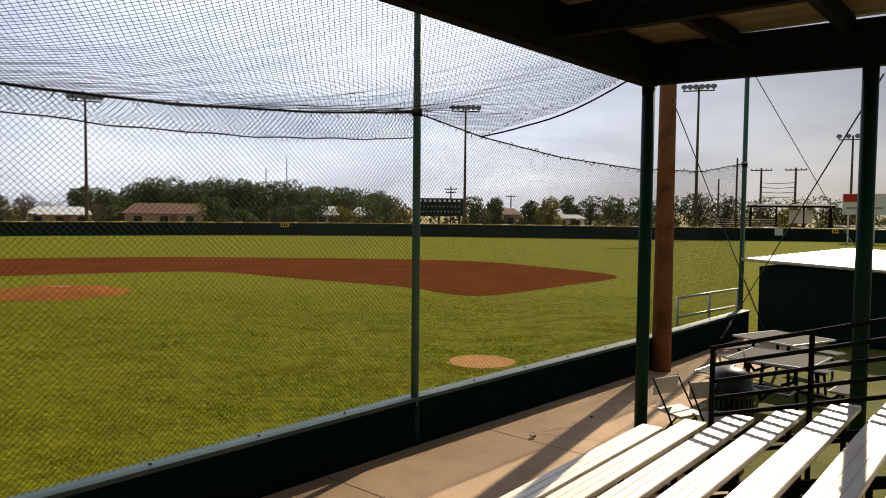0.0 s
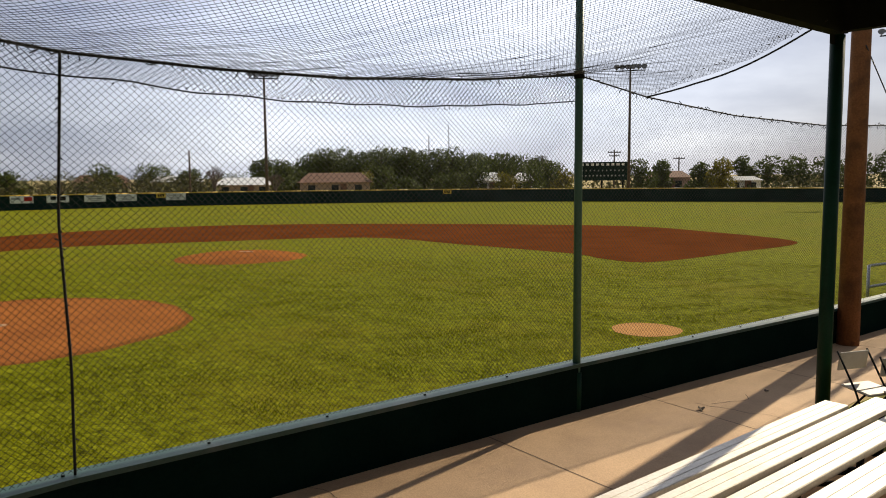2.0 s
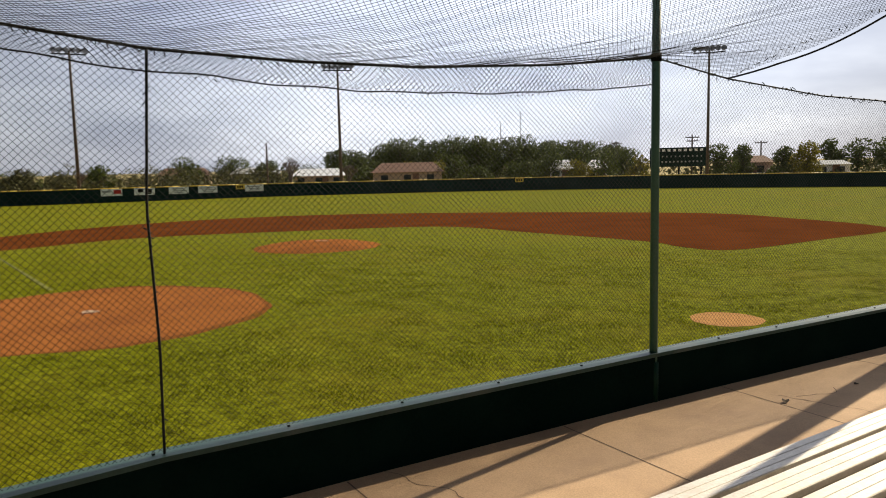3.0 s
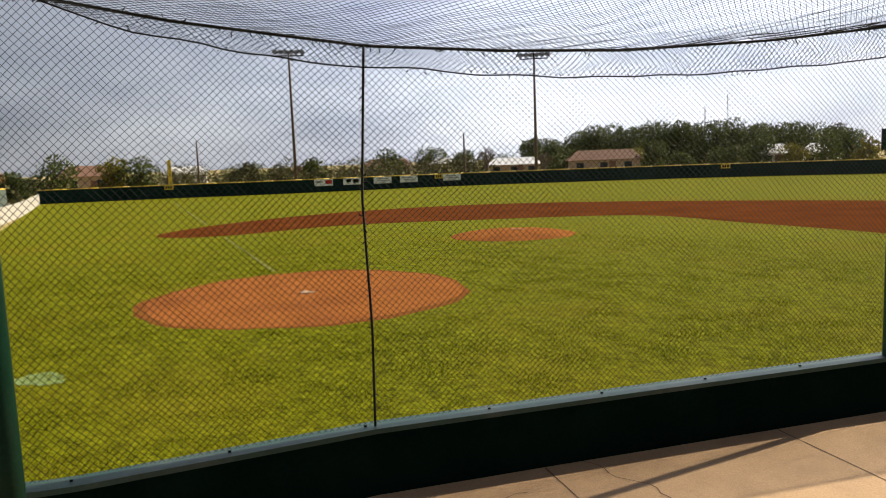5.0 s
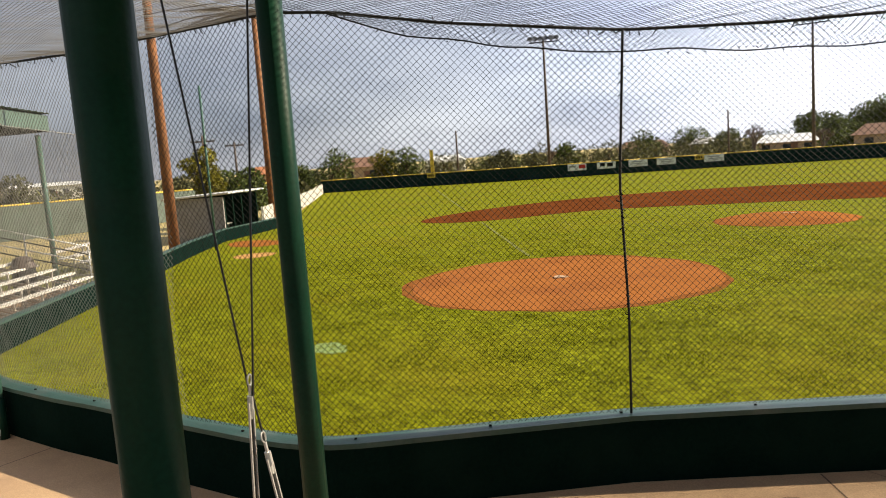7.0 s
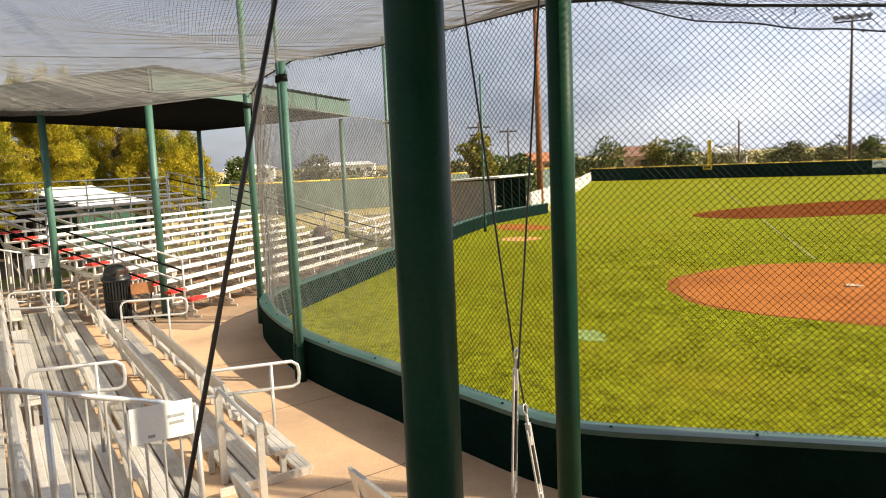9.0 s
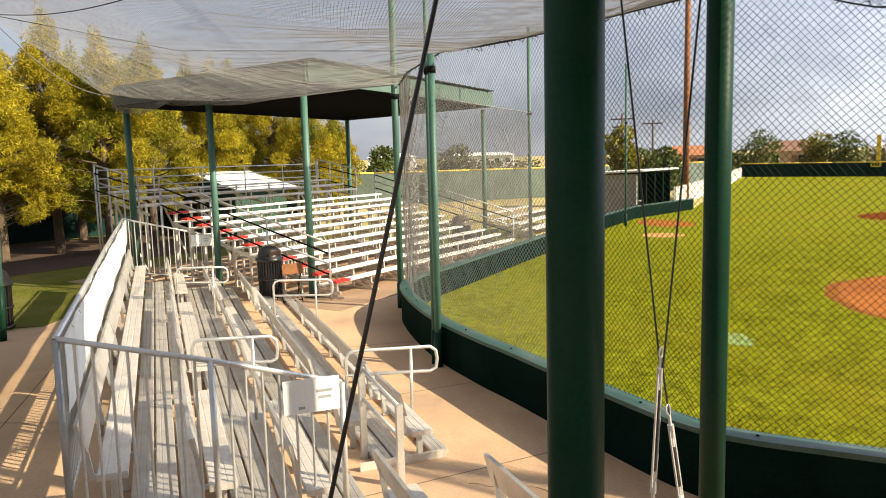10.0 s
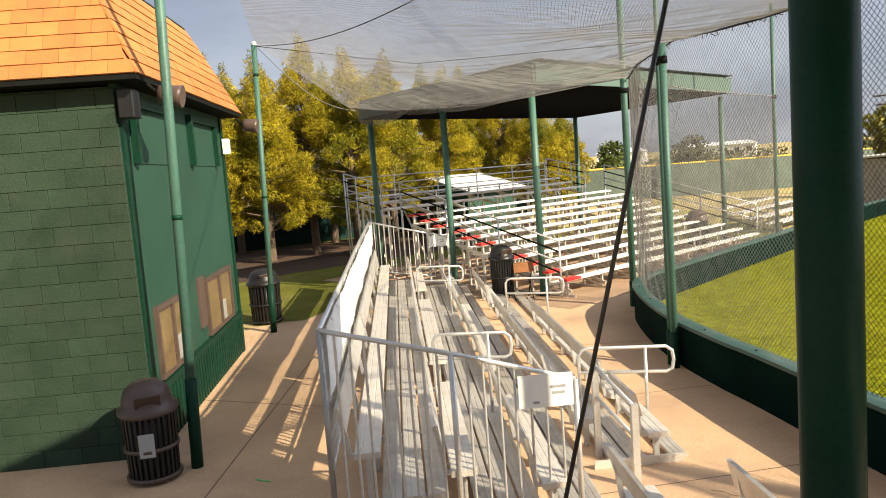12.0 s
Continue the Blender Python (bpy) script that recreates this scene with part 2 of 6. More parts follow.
# ---- mesh building ----
class Mesh:
    def __init__(self):
        self.v, self.f = [], []

    def add(self, verts, faces):
        o = len(self.v)
        self.v += [tuple(p) for p in verts]
        self.f += [tuple(i + o for i in q) for q in faces]
        return self

    def box(self, m, sx, sy, sz, base=False):
        """A box of that size about the pose m (or standing on it)."""
        z0, z1 = (0, sz) if base else (-sz / 2, sz / 2)
        c = [m @ Vector((x * sx / 2, y * sy / 2, z)) for z in (z0, z1) for x, y in ((-1, -1), (1, -1), (1, 1), (-1, 1))]
        return self.add(c, [(3, 2, 1, 0), (4, 5, 6, 7), (0, 1, 5, 4), (1, 2, 6, 5), (2, 3, 7, 6), (3, 0, 4, 7)])

    def rbox(self, m, sx, sy, sz, r, base=False):
        """A box whose upright edges and top are chamfered by r."""
        z0, z1 = (0, sz) if base else (-sz / 2, sz / 2)
        rings = []
        for z, k in ((z0, r), (z0 + r, 0), (z1 - r, 0), (z1, r)):
            a, b = sx / 2 - k, sy / 2 - k
            rings.append([m @ Vector(p) for p in ((-a + r, -b, z), (a - r, -b, z), (a, -b + r, z), (a, b - r, z), (a - r, b, z), (-a + r, b, z), (-a, b - r, z), (-a, -b + r, z))])
        faces = [tuple(range(7, -1, -1)), tuple(range(24, 32))]
        faces += [(i * 8 + j, i * 8 + (j + 1) % 8, i * 8 + 8 + (j + 1) % 8, i * 8 + 8 + j) for i in range(3) for j in range(8)]
        return self.add(sum(rings, []), faces)

    def tube(self, points, r, n=8, r2=None, cap=True):
        """A tube along points; r2: the radius at its end."""
        pts = [Vector(p) for p in points]
        o, k = len(self.v), len(pts)
        side = None
        for i, p in enumerate(pts):
            d = (pts[min(i + 1, k - 1)] - pts[max(i - 1, 0)]).normalized()
            if side is None:
                side = d.orthogonal().normalized()
            side = (side - d * side.dot(d)).normalized()
            up = d.cross(side)
            rr = r if r2 is None else r + (r2 - r) * i / (k - 1)
            for j in range(n):
                a = 2 * math.pi * j / n
                self.v.append(tuple(p + side * (math.cos(a) * rr) + up * (math.sin(a) * rr)))
        for i in range(k - 1):
            for j in range(n):
                self.f.append((o + i * n + j, o + i * n + (j + 1) % n, o + (i + 1) * n + (j + 1) % n, o + (i + 1) * n + j))
        if cap and n > 3:
            self.f += [tuple(o + j for j in range(n - 1, -1, -1)), tuple(o + (k - 1) * n + j for j in range(n))]
        return self

    def lathe(self, m, profile, n=20):
        """A turned shape from (radius, height) pairs about the pose's z."""
        o = len(self.v)
        for r, z in profile:
            for j in range(n):
                a = 2 * math.pi * j / n
                self.v.append(tuple(m @ Vector((r * math.cos(a), r * math.sin(a), z))))
        for i in range(len(profile) - 1):
            for j in range(n):
                self.f.append((o + i * n + j, o + i * n + (j + 1) % n, o + (i + 1) * n + (j + 1) % n, o + (i + 1) * n + j))
        return self

    def slab(self, outline, z0, z1):
        """A flat slab with an outline in plan, anticlockwise."""
        k = len(outline)
        v = [(x, y, z) for z in (z0, z1) for x, y in outline]
        return self.add(v, [tuple(range(k - 1, -1, -1)), tuple(range(k, 2 * k))] + [(i, (i + 1) % k, k + (i + 1) % k, k + i) for i in range(k)])

    def bar(self, a, b, w, h, up=(0, 0, 1)):
        """A rectangular bar from a to b, w wide and h deep along up."""
        a, b = Vector(a), Vector(b)
        d = b - a
        x = d.normalized()
        y = Vector(up).cross(x).normalized()
        z = x.cross(y)
        m = Matrix((x, y, z)).transposed().to_4x4()
        m.translation = (a + b) / 2
        return self.box(m, d.length, w, h)


def part(name, me, mat, parent=None, label="", smooth=False):
    data = bpy.data.meshes.new(name)
    data.from_pydata(me.v, [], me.f)
    data.materials.append(mat)
    if smooth:
        data.polygons.foreach_set("use_smooth", [len(p.vertices) < 5 for p in data.polygons])
    data.update()
    ob = new(name, data)
    if parent is not None:
        ob.parent = parent
        ob.matrix_parent_inverse = parent.matrix_basis.inverted()
    if label:
        tagged(ob, label)
    return ob


def thing(name, label, category, m=None, group="", kind=""):
    ob = new(name)
    ob.empty_display_size = 0.2
    if m is not None:
        ob.matrix_basis = m
    return tagged(ob, label, category, group, kind)


def share(name, data, parent, m):
    """One more piece on a mesh that is already there."""
    ob = new(name, data)
    ob.parent = parent
    ob.matrix_parent_inverse = parent.matrix_basis.inverted()
    ob.matrix_basis = m
    return ob


def smooth_line(points, steps=6, closed=False):
    """Points on a smooth curve through the given ones, in plan."""
    p, k, out = [Vector(q) for q in points], len(points), []
    for i in range(k if closed else k - 1):
        a, b, c, d = (p[(i + j) % k] if closed else p[min(max(i + j, 0), k - 1)] for j in (-1, 0, 1, 2))
        for s in range(steps):
            t = s / steps
            out.append(tuple(0.5 * (2 * b + (c - a) * t + (2 * a - 5 * b + 4 * c - d) * t * t + (3 * b - a - 3 * c + d) * t ** 3)))
    if not closed:
        out.append(tuple(p[-1]))
    return out


def along(line, step):
    """Points at even steps along a line in plan, with the direction there."""
    out, left = [], 0.0
    for a, b in zip(line, line[1:]):
        a, b = Vector(a), Vector(b)
        n = (b - a).length
        d = (b - a) / n
        while left <= n:
            out.append((a + d * left, d))
            left += step
        left -= n
    return out


def yawed(x, y, z, d):
    """A pose at a place whose x axis runs along the plan direction d."""
    return pose(x, y, z, 0, 0, math.degrees(math.atan2(d[1], d[0])))


# ---- the plan ----
U, V = Vector((0.632, 0.775)), Vector((0.776, -0.630))      # along and behind the near shelter
S0 = Vector((-4.05, 1.95))                                    # its front corner post
PLATE, MOUND = Vector((-12.03, 12.58)), Vector((-13.2, 25.3))
WALL_R = [(7.1, 17.95), (3.3, 13.55), (-0.52, 9.42), (-3.0, 6.6), (-4.3, 5.1), (-5.3, 3.6)]
WALL_C = [(-5.3, 3.6), (-5.9, 2.85), (-7.1, 2.36), (-8.6, 1.87), (-9.5, 1.55), (-10.85, 1.18), (-12.6, 0.96), (-14.0, 1.0), (-15.4, 1.6)]
WALL_L = [(-15.4, 1.6), (-21.2, 5.45), (-27.7, 9.65), (-31.8, 12.6), (-35.8, 17.3)]
wall_line = WALL_R[:-1] + smooth_line(WALL_C, 5) + WALL_L[1:]
FENCE = smooth_line([(-77.0, 43.0), (-67.7, 51.8), (-57.5, 59.5), (-45.5, 71.5), (-35.0, 78.0), (-17.2, 84.6), (0.0, 85.6), (23.0, 82.6), (44.0, 81.5), (58.0, 66.0), (64.0, 50.0)], 5)


def at2(u, v, z=0.0):
    """A place in the near shelter's own grid: metres along it and behind its front."""
    p = S0 + U * u + V * v
    return (p.x, p.y, z)


# ---- ground ----
ring = [(math.cos(a * math.pi / 24) * 4000, math.sin(a * math.pi / 24) * 4000) for a in range(48)]
ground = tagged(part("ground", Mesh().add([(x, y, 0) for x, y in ring], [tuple(range(48))]), M_DRY), "dry tan grass and bare earth to the horizon", "ground", kind="structure")
turf_line = [tuple(p) for p in wall_line] + [(-56, 30), (-76.0, 42.5)] + FENCE + [(40, 42), (20, 28)]
turf = tagged(part("turf", Mesh().add([(x, y, 0.012) for x, y in turf_line[::-1]], [tuple(range(len(turf_line)))]), M_GRASS), "mown green ball field grass with yellowed patches", "grass", kind="structure")
lawn = tagged(part("lawn", Mesh().add([(x, y, 0.008) for x, y in ((2.0, 9.2), (5.6, 13.4), (9.2, 17.6), (26, 12), (22, -6), (10, -4))], [tuple(range(5, -1, -1))]), M_LAWN), "green lawn round the picnic tables", "grass", kind="structure")
lawn2 = tagged(part("lawn", Mesh().add([(x, y, 0.008) for x, y in ((-14.6, -5.6), (-16.8, -5.2), (-17.6, -2.2), (-19.5, 1.6), (-25.5, 6.6), (-29, 7.0), (-33, -2), (-42, -40), (-13.6, -16))], [tuple(range(9))]), M_LAWN), "shaded lawn with long sunlit streaks", "grass", kind="structure")


def disc(name, c, r, z, mat, label, wob=0.05, seed=1, rise=0.0, squash=1.0):
    rng = random.Random(seed)
    ph = [rng.uniform(0, 6.28) for _ in range(4)]
    me, n = Mesh(), 64
    rings = ((1.0, 0.0), (0.8, 0.55), (0.45, 0.95), (0.12, 1.0)) if rise else ((1.0, 0.0), (0.5, 0.0))
    for k, h in rings:
        for j in range(n):
            a = 2 * math.pi * j / n
            q = r * k * (1 + wob * k * (math.sin(3 * a + ph[0]) * 0.4 + math.sin(7 * a + ph[1]) * 0.25 + math.sin(15 * a + ph[2]) * 0.15 + math.sin(23 * a + ph[3]) * 0.1))
            me.v.append((c[0] + math.cos(a) * q, c[1] + math.sin(a) * q * squash, z + rise * h))
    for i in range(len(rings) - 1):
        me.f += [(i * n + j, i * n + (j + 1) % n, (i + 1) * n + (j + 1) % n, (i + 1) * n + j) for j in range(n)]
    me.f.append(tuple((len(rings) - 1) * n + j for j in range(n)))
    return tagged(part(name, me, mat, smooth=True), label, "dirt", kind="structure")


disc("home_plate_circle", (-11.9, 12.52), 3.46, 0.018, M_HOMECLAY, "orange clay circle round the home plate", 0.04, 2)
disc("home_plate_rim", (-11.9, 12.52), 3.62, 0.014, M_DAMPCLAY, "darker damp clay edge round the home circle", 0.05, 8)
disc("pitchers_mound", MOUND, 2.35, 0.016, M_HOMECLAY, "raised orange clay pitching mound", 0.05, 3, rise=0.16)
disc("on_deck_circle", (0.57, 14.45), 0.64, 0.018, M_DECKDIRT, "bare clay on-deck circle in the grass", 0.05, 4)
disc("on_deck_circle", (-25.0, 10.95), 0.75, 0.018, M_DECKDIRT, "pale bare on-deck circle in the grass", 0.05, 5)
disc("dugout_dirt", (-29.2, 12.9), 1.7, 0.017, M_HOMECLAY, "worn dirt before the far dugout", 0.1, 6, squash=0.6)
skin_line = smooth_line([(-30.1, 22.9), (-31.0, 28.5), (-29.6, 34.9), (-25.5, 40.5), (-19.4, 43.6), (-9.7, 44.8), (0.8, 43.8), (5.0, 39.8), (7.9, 34.2), (4.5, 29.2), (1.4, 25.7), (-0.2, 26.5), (-1.4, 28.2), (-6.1, 31.3), (-11.3, 34.3), (-17.8, 31.3), (-23.2, 27.6), (-25.4, 22.4), (-28.0, 20.9)], 6, True)
skin = tagged(part("infield_skin", Mesh().add([(x, y, 0.02) for x, y in skin_line[::-1]], [tuple(range(len(skin_line)))]), M_CLAY), "reddish brown clay infield from first to third base", "dirt", kind="structure")

home = thing("home_plate", "dusty white rubber home plate in the clay", "home plate")
part("slab", Mesh().slab([(PLATE.x + x, PLATE.y + y) for x, y in ((-0.16, 0), (0, -0.16), (0.16, 0), (0.16, 0.16), (-0.16, 0.16))], 0.018, 0.04), M_DUSTY, home)
rubber = thing("pitching_rubber", "white rubber slab on the mound", "pitching rubber")
part("slab", Mesh().box(pose(-13.2, 25.7, 0.178, 0, 0, 7), 0.5, 0.13, 0.02), M_DUSTY, rubber)
chalk = Mesh()
fd = Vector((-67.7 - PLATE.x, 51.8 - PLATE.y)).normalized()
fn = Vector((-fd.y, fd.x)) * 0.05
for a, b in ((4.0, 15.9), (24, 58)):
    p, q = PLATE + fd * a, PLATE + fd * b
    chalk.add([(*(p - fn), 0.019), (*(p + fn), 0.019), (*(q + fn), 0.019), (*(q - fn), 0.019)], [(3, 2, 1, 0)])
tagged(part("foul_line", chalk, material("old_chalk", (0.142, 0.148, 0.008), 0.9, vary=0.3, bump=0.1)), "faint chalk foul line worn into the grass", "foul line", kind="structure")
disc("painted_mark", (-10.8, 5.77), 0.42, 0.017, material("pale_paint", (0.19, 0.27, 0.08), 0.9, vary=0.4, scale=5, bump=0.2), "faded white paint mark on the grass", 0.25, 8, squash=0.7)

stroke = Mesh().bar((-6.73, -3.34, 0.0135), (-6.68, -3.17, 0.0135), 0.025, 0.002)
tagged(part("spray_mark", stroke, material("green_spray", (0.10, 0.42, 0.10), 0.8, vary=0.3, scale=20, bump=0.1)), "short bright green spray stroke on the concrete", "paint mark", kind="structure")

# concrete walk: slabs with open joints, laid in one sheet of pieces
walk_line = wall_line[:-4]
bed = [(8.5, 17.2), *[tuple(p) for p in walk_line], (-25, 7.6), (-20, 2.4), (-17.4, -0.9), (-17.2, -3.2), (-16.8, -5.3), (-14.5, -5.7), (-14.0, -6.6), (-12, -6.8), (-12, -12), (6, -12), (9, -4), (2.2, 9.4), (5.2, 13.4)]
tagged(part("pavement", Mesh().add([(x, y, 0.010) for x, y in bed[::-1]], [tuple(range(len(bed)))]), M_CONC), "pale tan concrete walk with cracks and dirt", "pavement", kind="structure")
joint = Mesh()
M_JOINT = material("joint", (0.19, 0.13, 0.085), 0.95, bump=0.2)
for p, d in along(WALL_R[:5], 2.6)[1:] + along(smooth_line(WALL_C, 5), 2.4)[1:]:
    n = Vector((d.y, -d.x))
    if n.dot(Vector((0, 0)) - p) < 0:
        n = -n
    a, b = p + n * 0.1, p + n * 2.6
    joint.add([(*(a - d * 0.008), 0.0125), (*(a + d * 0.008), 0.0125), (*(b + d * 0.008), 0.0125), (*(b - d * 0.008), 0.0125)], [(0, 1, 2, 3)])
for a, b in (((-3, -3.2), (-15.5, -5.0)), ((-8.9, -3.2), (-9.4, -5.6))):
    a, b = Vector(a), Vector(b)
    d = (b - a).normalized()
    n = Vector((-d.y, d.x)) * 0.009
    joint.add([(*(a - n), 0.0125), (*(a + n), 0.0125), (*(b + n), 0.0125), (*(b - n), 0.0125)], [(0, 1, 2, 3)])
rng = random.Random(5)
for cx, cy, ang, ln in ((-1.9, 6.0, 1.9, 1.4), (0.9, 9.9, 0.2, 1.8), (1.6, 10.4, -0.9, 0.8), (-3.1, 4.9, 2.6, 0.9), (-6.5, 0.9, 1.0, 0.8)):
    p, a = Vector((cx, cy)), ang
    for _ in range(int(ln / 0.1)):
        a += rng.uniform(-0.6, 0.6)
        q = p + Vector((math.cos(a), math.sin(a))) * 0.1
        n = Vector((-math.sin(a), math.cos(a))) * rng.uniform(0.003, 0.007)
        joint.add([(*(p - n), 0.0125), (*(p + n), 0.0125), (*(q + n), 0.0125), (*(q - n), 0.0125)], [(3, 2, 1, 0)])
        p = q
tagged(part("pavement_joints", joint, M_JOINT), "dark joints and cracks across the concrete", "pavement", kind="structure")


# ---- low wall round the field ----
def low_wall():
    w = tagged(new("boundary_wall"), "low green wall darkened for its shade, with a pale worn cap", "wall", kind="structure")
    line = [Vector(p) for p in wall_line]
    for name, t, z0, z1, mat in (("wall_body", 0.16, -0.05, 0.57, M_SHADEWALL), ("wall_coping", 0.21, 0.57, 0.615, M_CAP)):
        me = Mesh()
        for i, p in enumerate(line):
            d = (line[min(i + 1, len(line) - 1)] - line[max(i - 1, 0)]).normalized()
            n = Vector((-d.y, d.x))
            k = 1.0 if p.x > -15.0 else 0.92
            for s, z in ((1, z0), (1, z1 * k), (-1, z1 * k), (-1, z0)):
                me.v.append((p.x + n.x * s * t / 2, p.y + n.y * s * t / 2, z if z == z0 and z0 < 0 else (z0 * k if z == z0 else z)))
        for i in range(len(line) - 1):
            for j in range(4):
                me.f.append((i * 4 + j, i * 4 + (j + 1) % 4, i * 4 + 4 + (j + 1) % 4, i * 4 + 4 + j))
        me.f += [(0, 1, 2, 3), tuple(len(me.v) - 1 - k for k in range(4))]
        part(name, me, mat, w)
    return w


low_wall()
bolts = Mesh()
for p, d in along(wall_line, 1.15):
    if p.x > -15.2:
        bolts.box(yawed(p.x, p.y, 0.620, d), 0.022, 0.018, 0.014)
tagged(part("coping_bolts", bolts, M_DARK), "small dark bolt heads along the wall cap", "bolts", kind="stuff")


# ---- near shelter ----
def shelter_post(p, h, r=0.083):
    ob = thing("shelter_post", "tall round green steel post holding the shelter roof", "post", pose(p[0], p[1], 0), "shelter posts")
    part("shaft", Mesh().tube([(p[0], p[1], 0.0), (p[0], p[1], h)], r, 20), M_GREEN, ob, smooth=True)
    me = Mesh()
    me.box(yawed(p[0], p[1], 0.008, U), 0.26, 0.26, 0.016)
    part("base_plate", me, M_GREEN, ob)
    for s in (-1, 1):
        part("bracket", Mesh().box(yawed(p[0] + U.x * s * (r + 0.05), p[1] + U.y * s * (r + 0.05), h - 0.06, U), 0.11, 0.014, 0.1), M_DARK, ob)
    return ob


SL = 10.18   # length of the shelter's front
for u, v, h, r in ((-0.1, -0.35, 5.04, 0.077), (SL, 0, 4.5, 0.083), (-0.237, 1.58, 4.5, 0.113), (SL, 2.5, 4.5, 0.083), (-0.216, 5.4, 4.5, 0.083), (SL, 5.4, 4.5, 0.083)):
    shelter_post(at2(u, v), h, r)


def near_roof():
    r = thing("shelter_roof", "dark steel shelter roof with ribbed tan sheeting below", "roof", pose(*at2(SL / 2, 2.7, 4.5)))
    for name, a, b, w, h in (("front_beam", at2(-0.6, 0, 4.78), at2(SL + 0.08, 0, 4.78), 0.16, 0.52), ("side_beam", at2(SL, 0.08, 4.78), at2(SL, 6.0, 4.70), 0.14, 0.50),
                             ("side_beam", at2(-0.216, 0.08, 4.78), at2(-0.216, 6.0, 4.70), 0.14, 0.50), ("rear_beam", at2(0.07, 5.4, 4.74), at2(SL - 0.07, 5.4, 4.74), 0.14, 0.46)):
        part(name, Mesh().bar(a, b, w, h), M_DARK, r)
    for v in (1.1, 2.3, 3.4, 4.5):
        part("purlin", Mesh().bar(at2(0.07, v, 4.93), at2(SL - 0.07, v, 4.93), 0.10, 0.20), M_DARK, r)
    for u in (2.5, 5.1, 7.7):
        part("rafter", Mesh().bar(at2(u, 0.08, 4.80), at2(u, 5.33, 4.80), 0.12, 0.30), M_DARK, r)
    me = Mesh()
    n = 130
    for i in range(n + 1):
        z = 5.05 + (0.028 if i % 4 in (1, 2) else 0.0)
        u = -0.35 + (SL + 0.55) * i / n
        for v in (-0.5, 6.3):
            me.v.append((at2(u, v, z)))
    for i in range(n):
        me.f.append((i * 2, i * 2 + 1, i * 2 + 3, i * 2 + 2))
    o = len(me.v)
    me.v += [(x, y, z + 0.02) for x, y, z in me.v]
    me.f += [(b + o, a + o, d + o, c + o) for a, b, d, c in [(q[0], q[1], q[2], q[3]) for q in me.f[:n]]]
    part("ribbed_sheet", me, M_CEIL, r)


near_roof()


# ---- nets ----
def strand_sheet(name, fn, width, height, pitch, r, mat, label, rows=8, parent=None):
    """A diamond net on the surface fn(s, t), s and t in metres along and across."""
    me = Mesh()
    k = int((width + height) / pitch)
    for sign in (1, -1):
        for i in range(k + 1):
            c = i * pitch - (height if sign > 0 else 0)
            pts = []
            for j in range(rows + 1):
                t = height * j / rows
                s = c + sign * t
                if -1e-6 <= s <= width + 1e-6:
                    pts.append(fn(s, t))
                else:
                    tt = None
                    if j and -1e-6 <= (c + sign * height * (j - 1) / rows) <= width + 1e-6:
                        edge = width if sign > 0 else 0.0
                        tt = (edge - c) * sign
                    elif j < rows and -1e-6 <= (c + sign * height * (j + 1) / rows) <= width + 1e-6:
                        edge = 0.0 if sign > 0 else width
                        tt = (edge - c) * sign
                    if tt is not None and 0 <= tt <= height:
                        pts.append(fn(c + sign * tt, tt))
            if len(pts) > 1 and (Vector(pts[0]) - Vector(pts[-1])).length > 0.02:
                me.tube(pts, r, 3, cap=False)
    return me


def path_at(line):
    """A function that gives the place at s metres along a line."""
    pts = [Vector(p) for p in line]
    run = [0.0]
    for a, b in zip(pts, pts[1:]):
        run.append(run[-1] + (b - a).length)

    def place(s):
        s = min(max(s, 0.0), run[-1])
        for i in range(len(run) - 1):
            if s <= run[i + 1]:
                return pts[i].lerp(pts[i + 1], (s - run[i]) / (run[i + 1] - run[i]))
        return pts[-1]
    return place, run[-1]


def wob(x, y, k, seed=0.0):
    return noise.noise(Vector((x * k, y * k, seed)))


CABLE = [(-0.58, 9.36, 4.09), (-1.6, 8.2, 3.93), (-2.68, 6.97, 3.83), (-3.45, 6.1, 3.82), (-4.24, 5.17, 3.85), (-5.07, 3.95, 3.99), (-5.6, 3.22, 4.13), (-5.9, 2.85, 4.16), (-7.3, 2.3, 4.17), (-8.5, 1.9, 4.2), (-9.4, 1.6, 4.25), (-10.4, 1.3, 4.34), (-12.4, 1.0, 4.3), (-14.6, 1.02, 4.3)]
CABLE_R = [(7.0, 17.85, 4.12), (5.2, 15.75, 3.78), (3.21, 13.45, 3.68), (1.57, 11.68, 3.74), (0.27, 10.28, 3.9), (-0.58, 9.36, 4.09)]
CABLE_L = [(-14.6, 1.02, 4.3), (-17.0, 2.6, 4.15), (-20.9, 5.2, 4.1)]
HEM = [(-5.6, 3.2, 4.12), (-5.27, 3.64, 3.93), (-4.86, 4.26, 3.79), (-4.38, 4.98, 3.69), (-3.6, 5.9, 3.63), (-2.82, 6.8, 3.585), (-1.83, 7.93, 3.62), (-0.6, 9.34, 3.78)]


def net_wall(name, line3, pitch, r, mat, label, bottom=0.63, low=1.0):
    place, run = path_at(line3)

    def fn(s, t):
        p = place(s)
        k = t / 3.4
        h = bottom * low + (p.z - bottom * low) * k
        bulge = 0.05 * math.sin(k * math.pi) * wob(s, t, 0.9) + 0.02 * wob(s, t, 4.0, 3.0)
        return (p.x + bulge, p.y + bulge, h)
    ob = tagged(part(name, strand_sheet(name, fn, run, 3.4, pitch, r, mat, label), mat), label, "net", kind="stuff")
    return ob


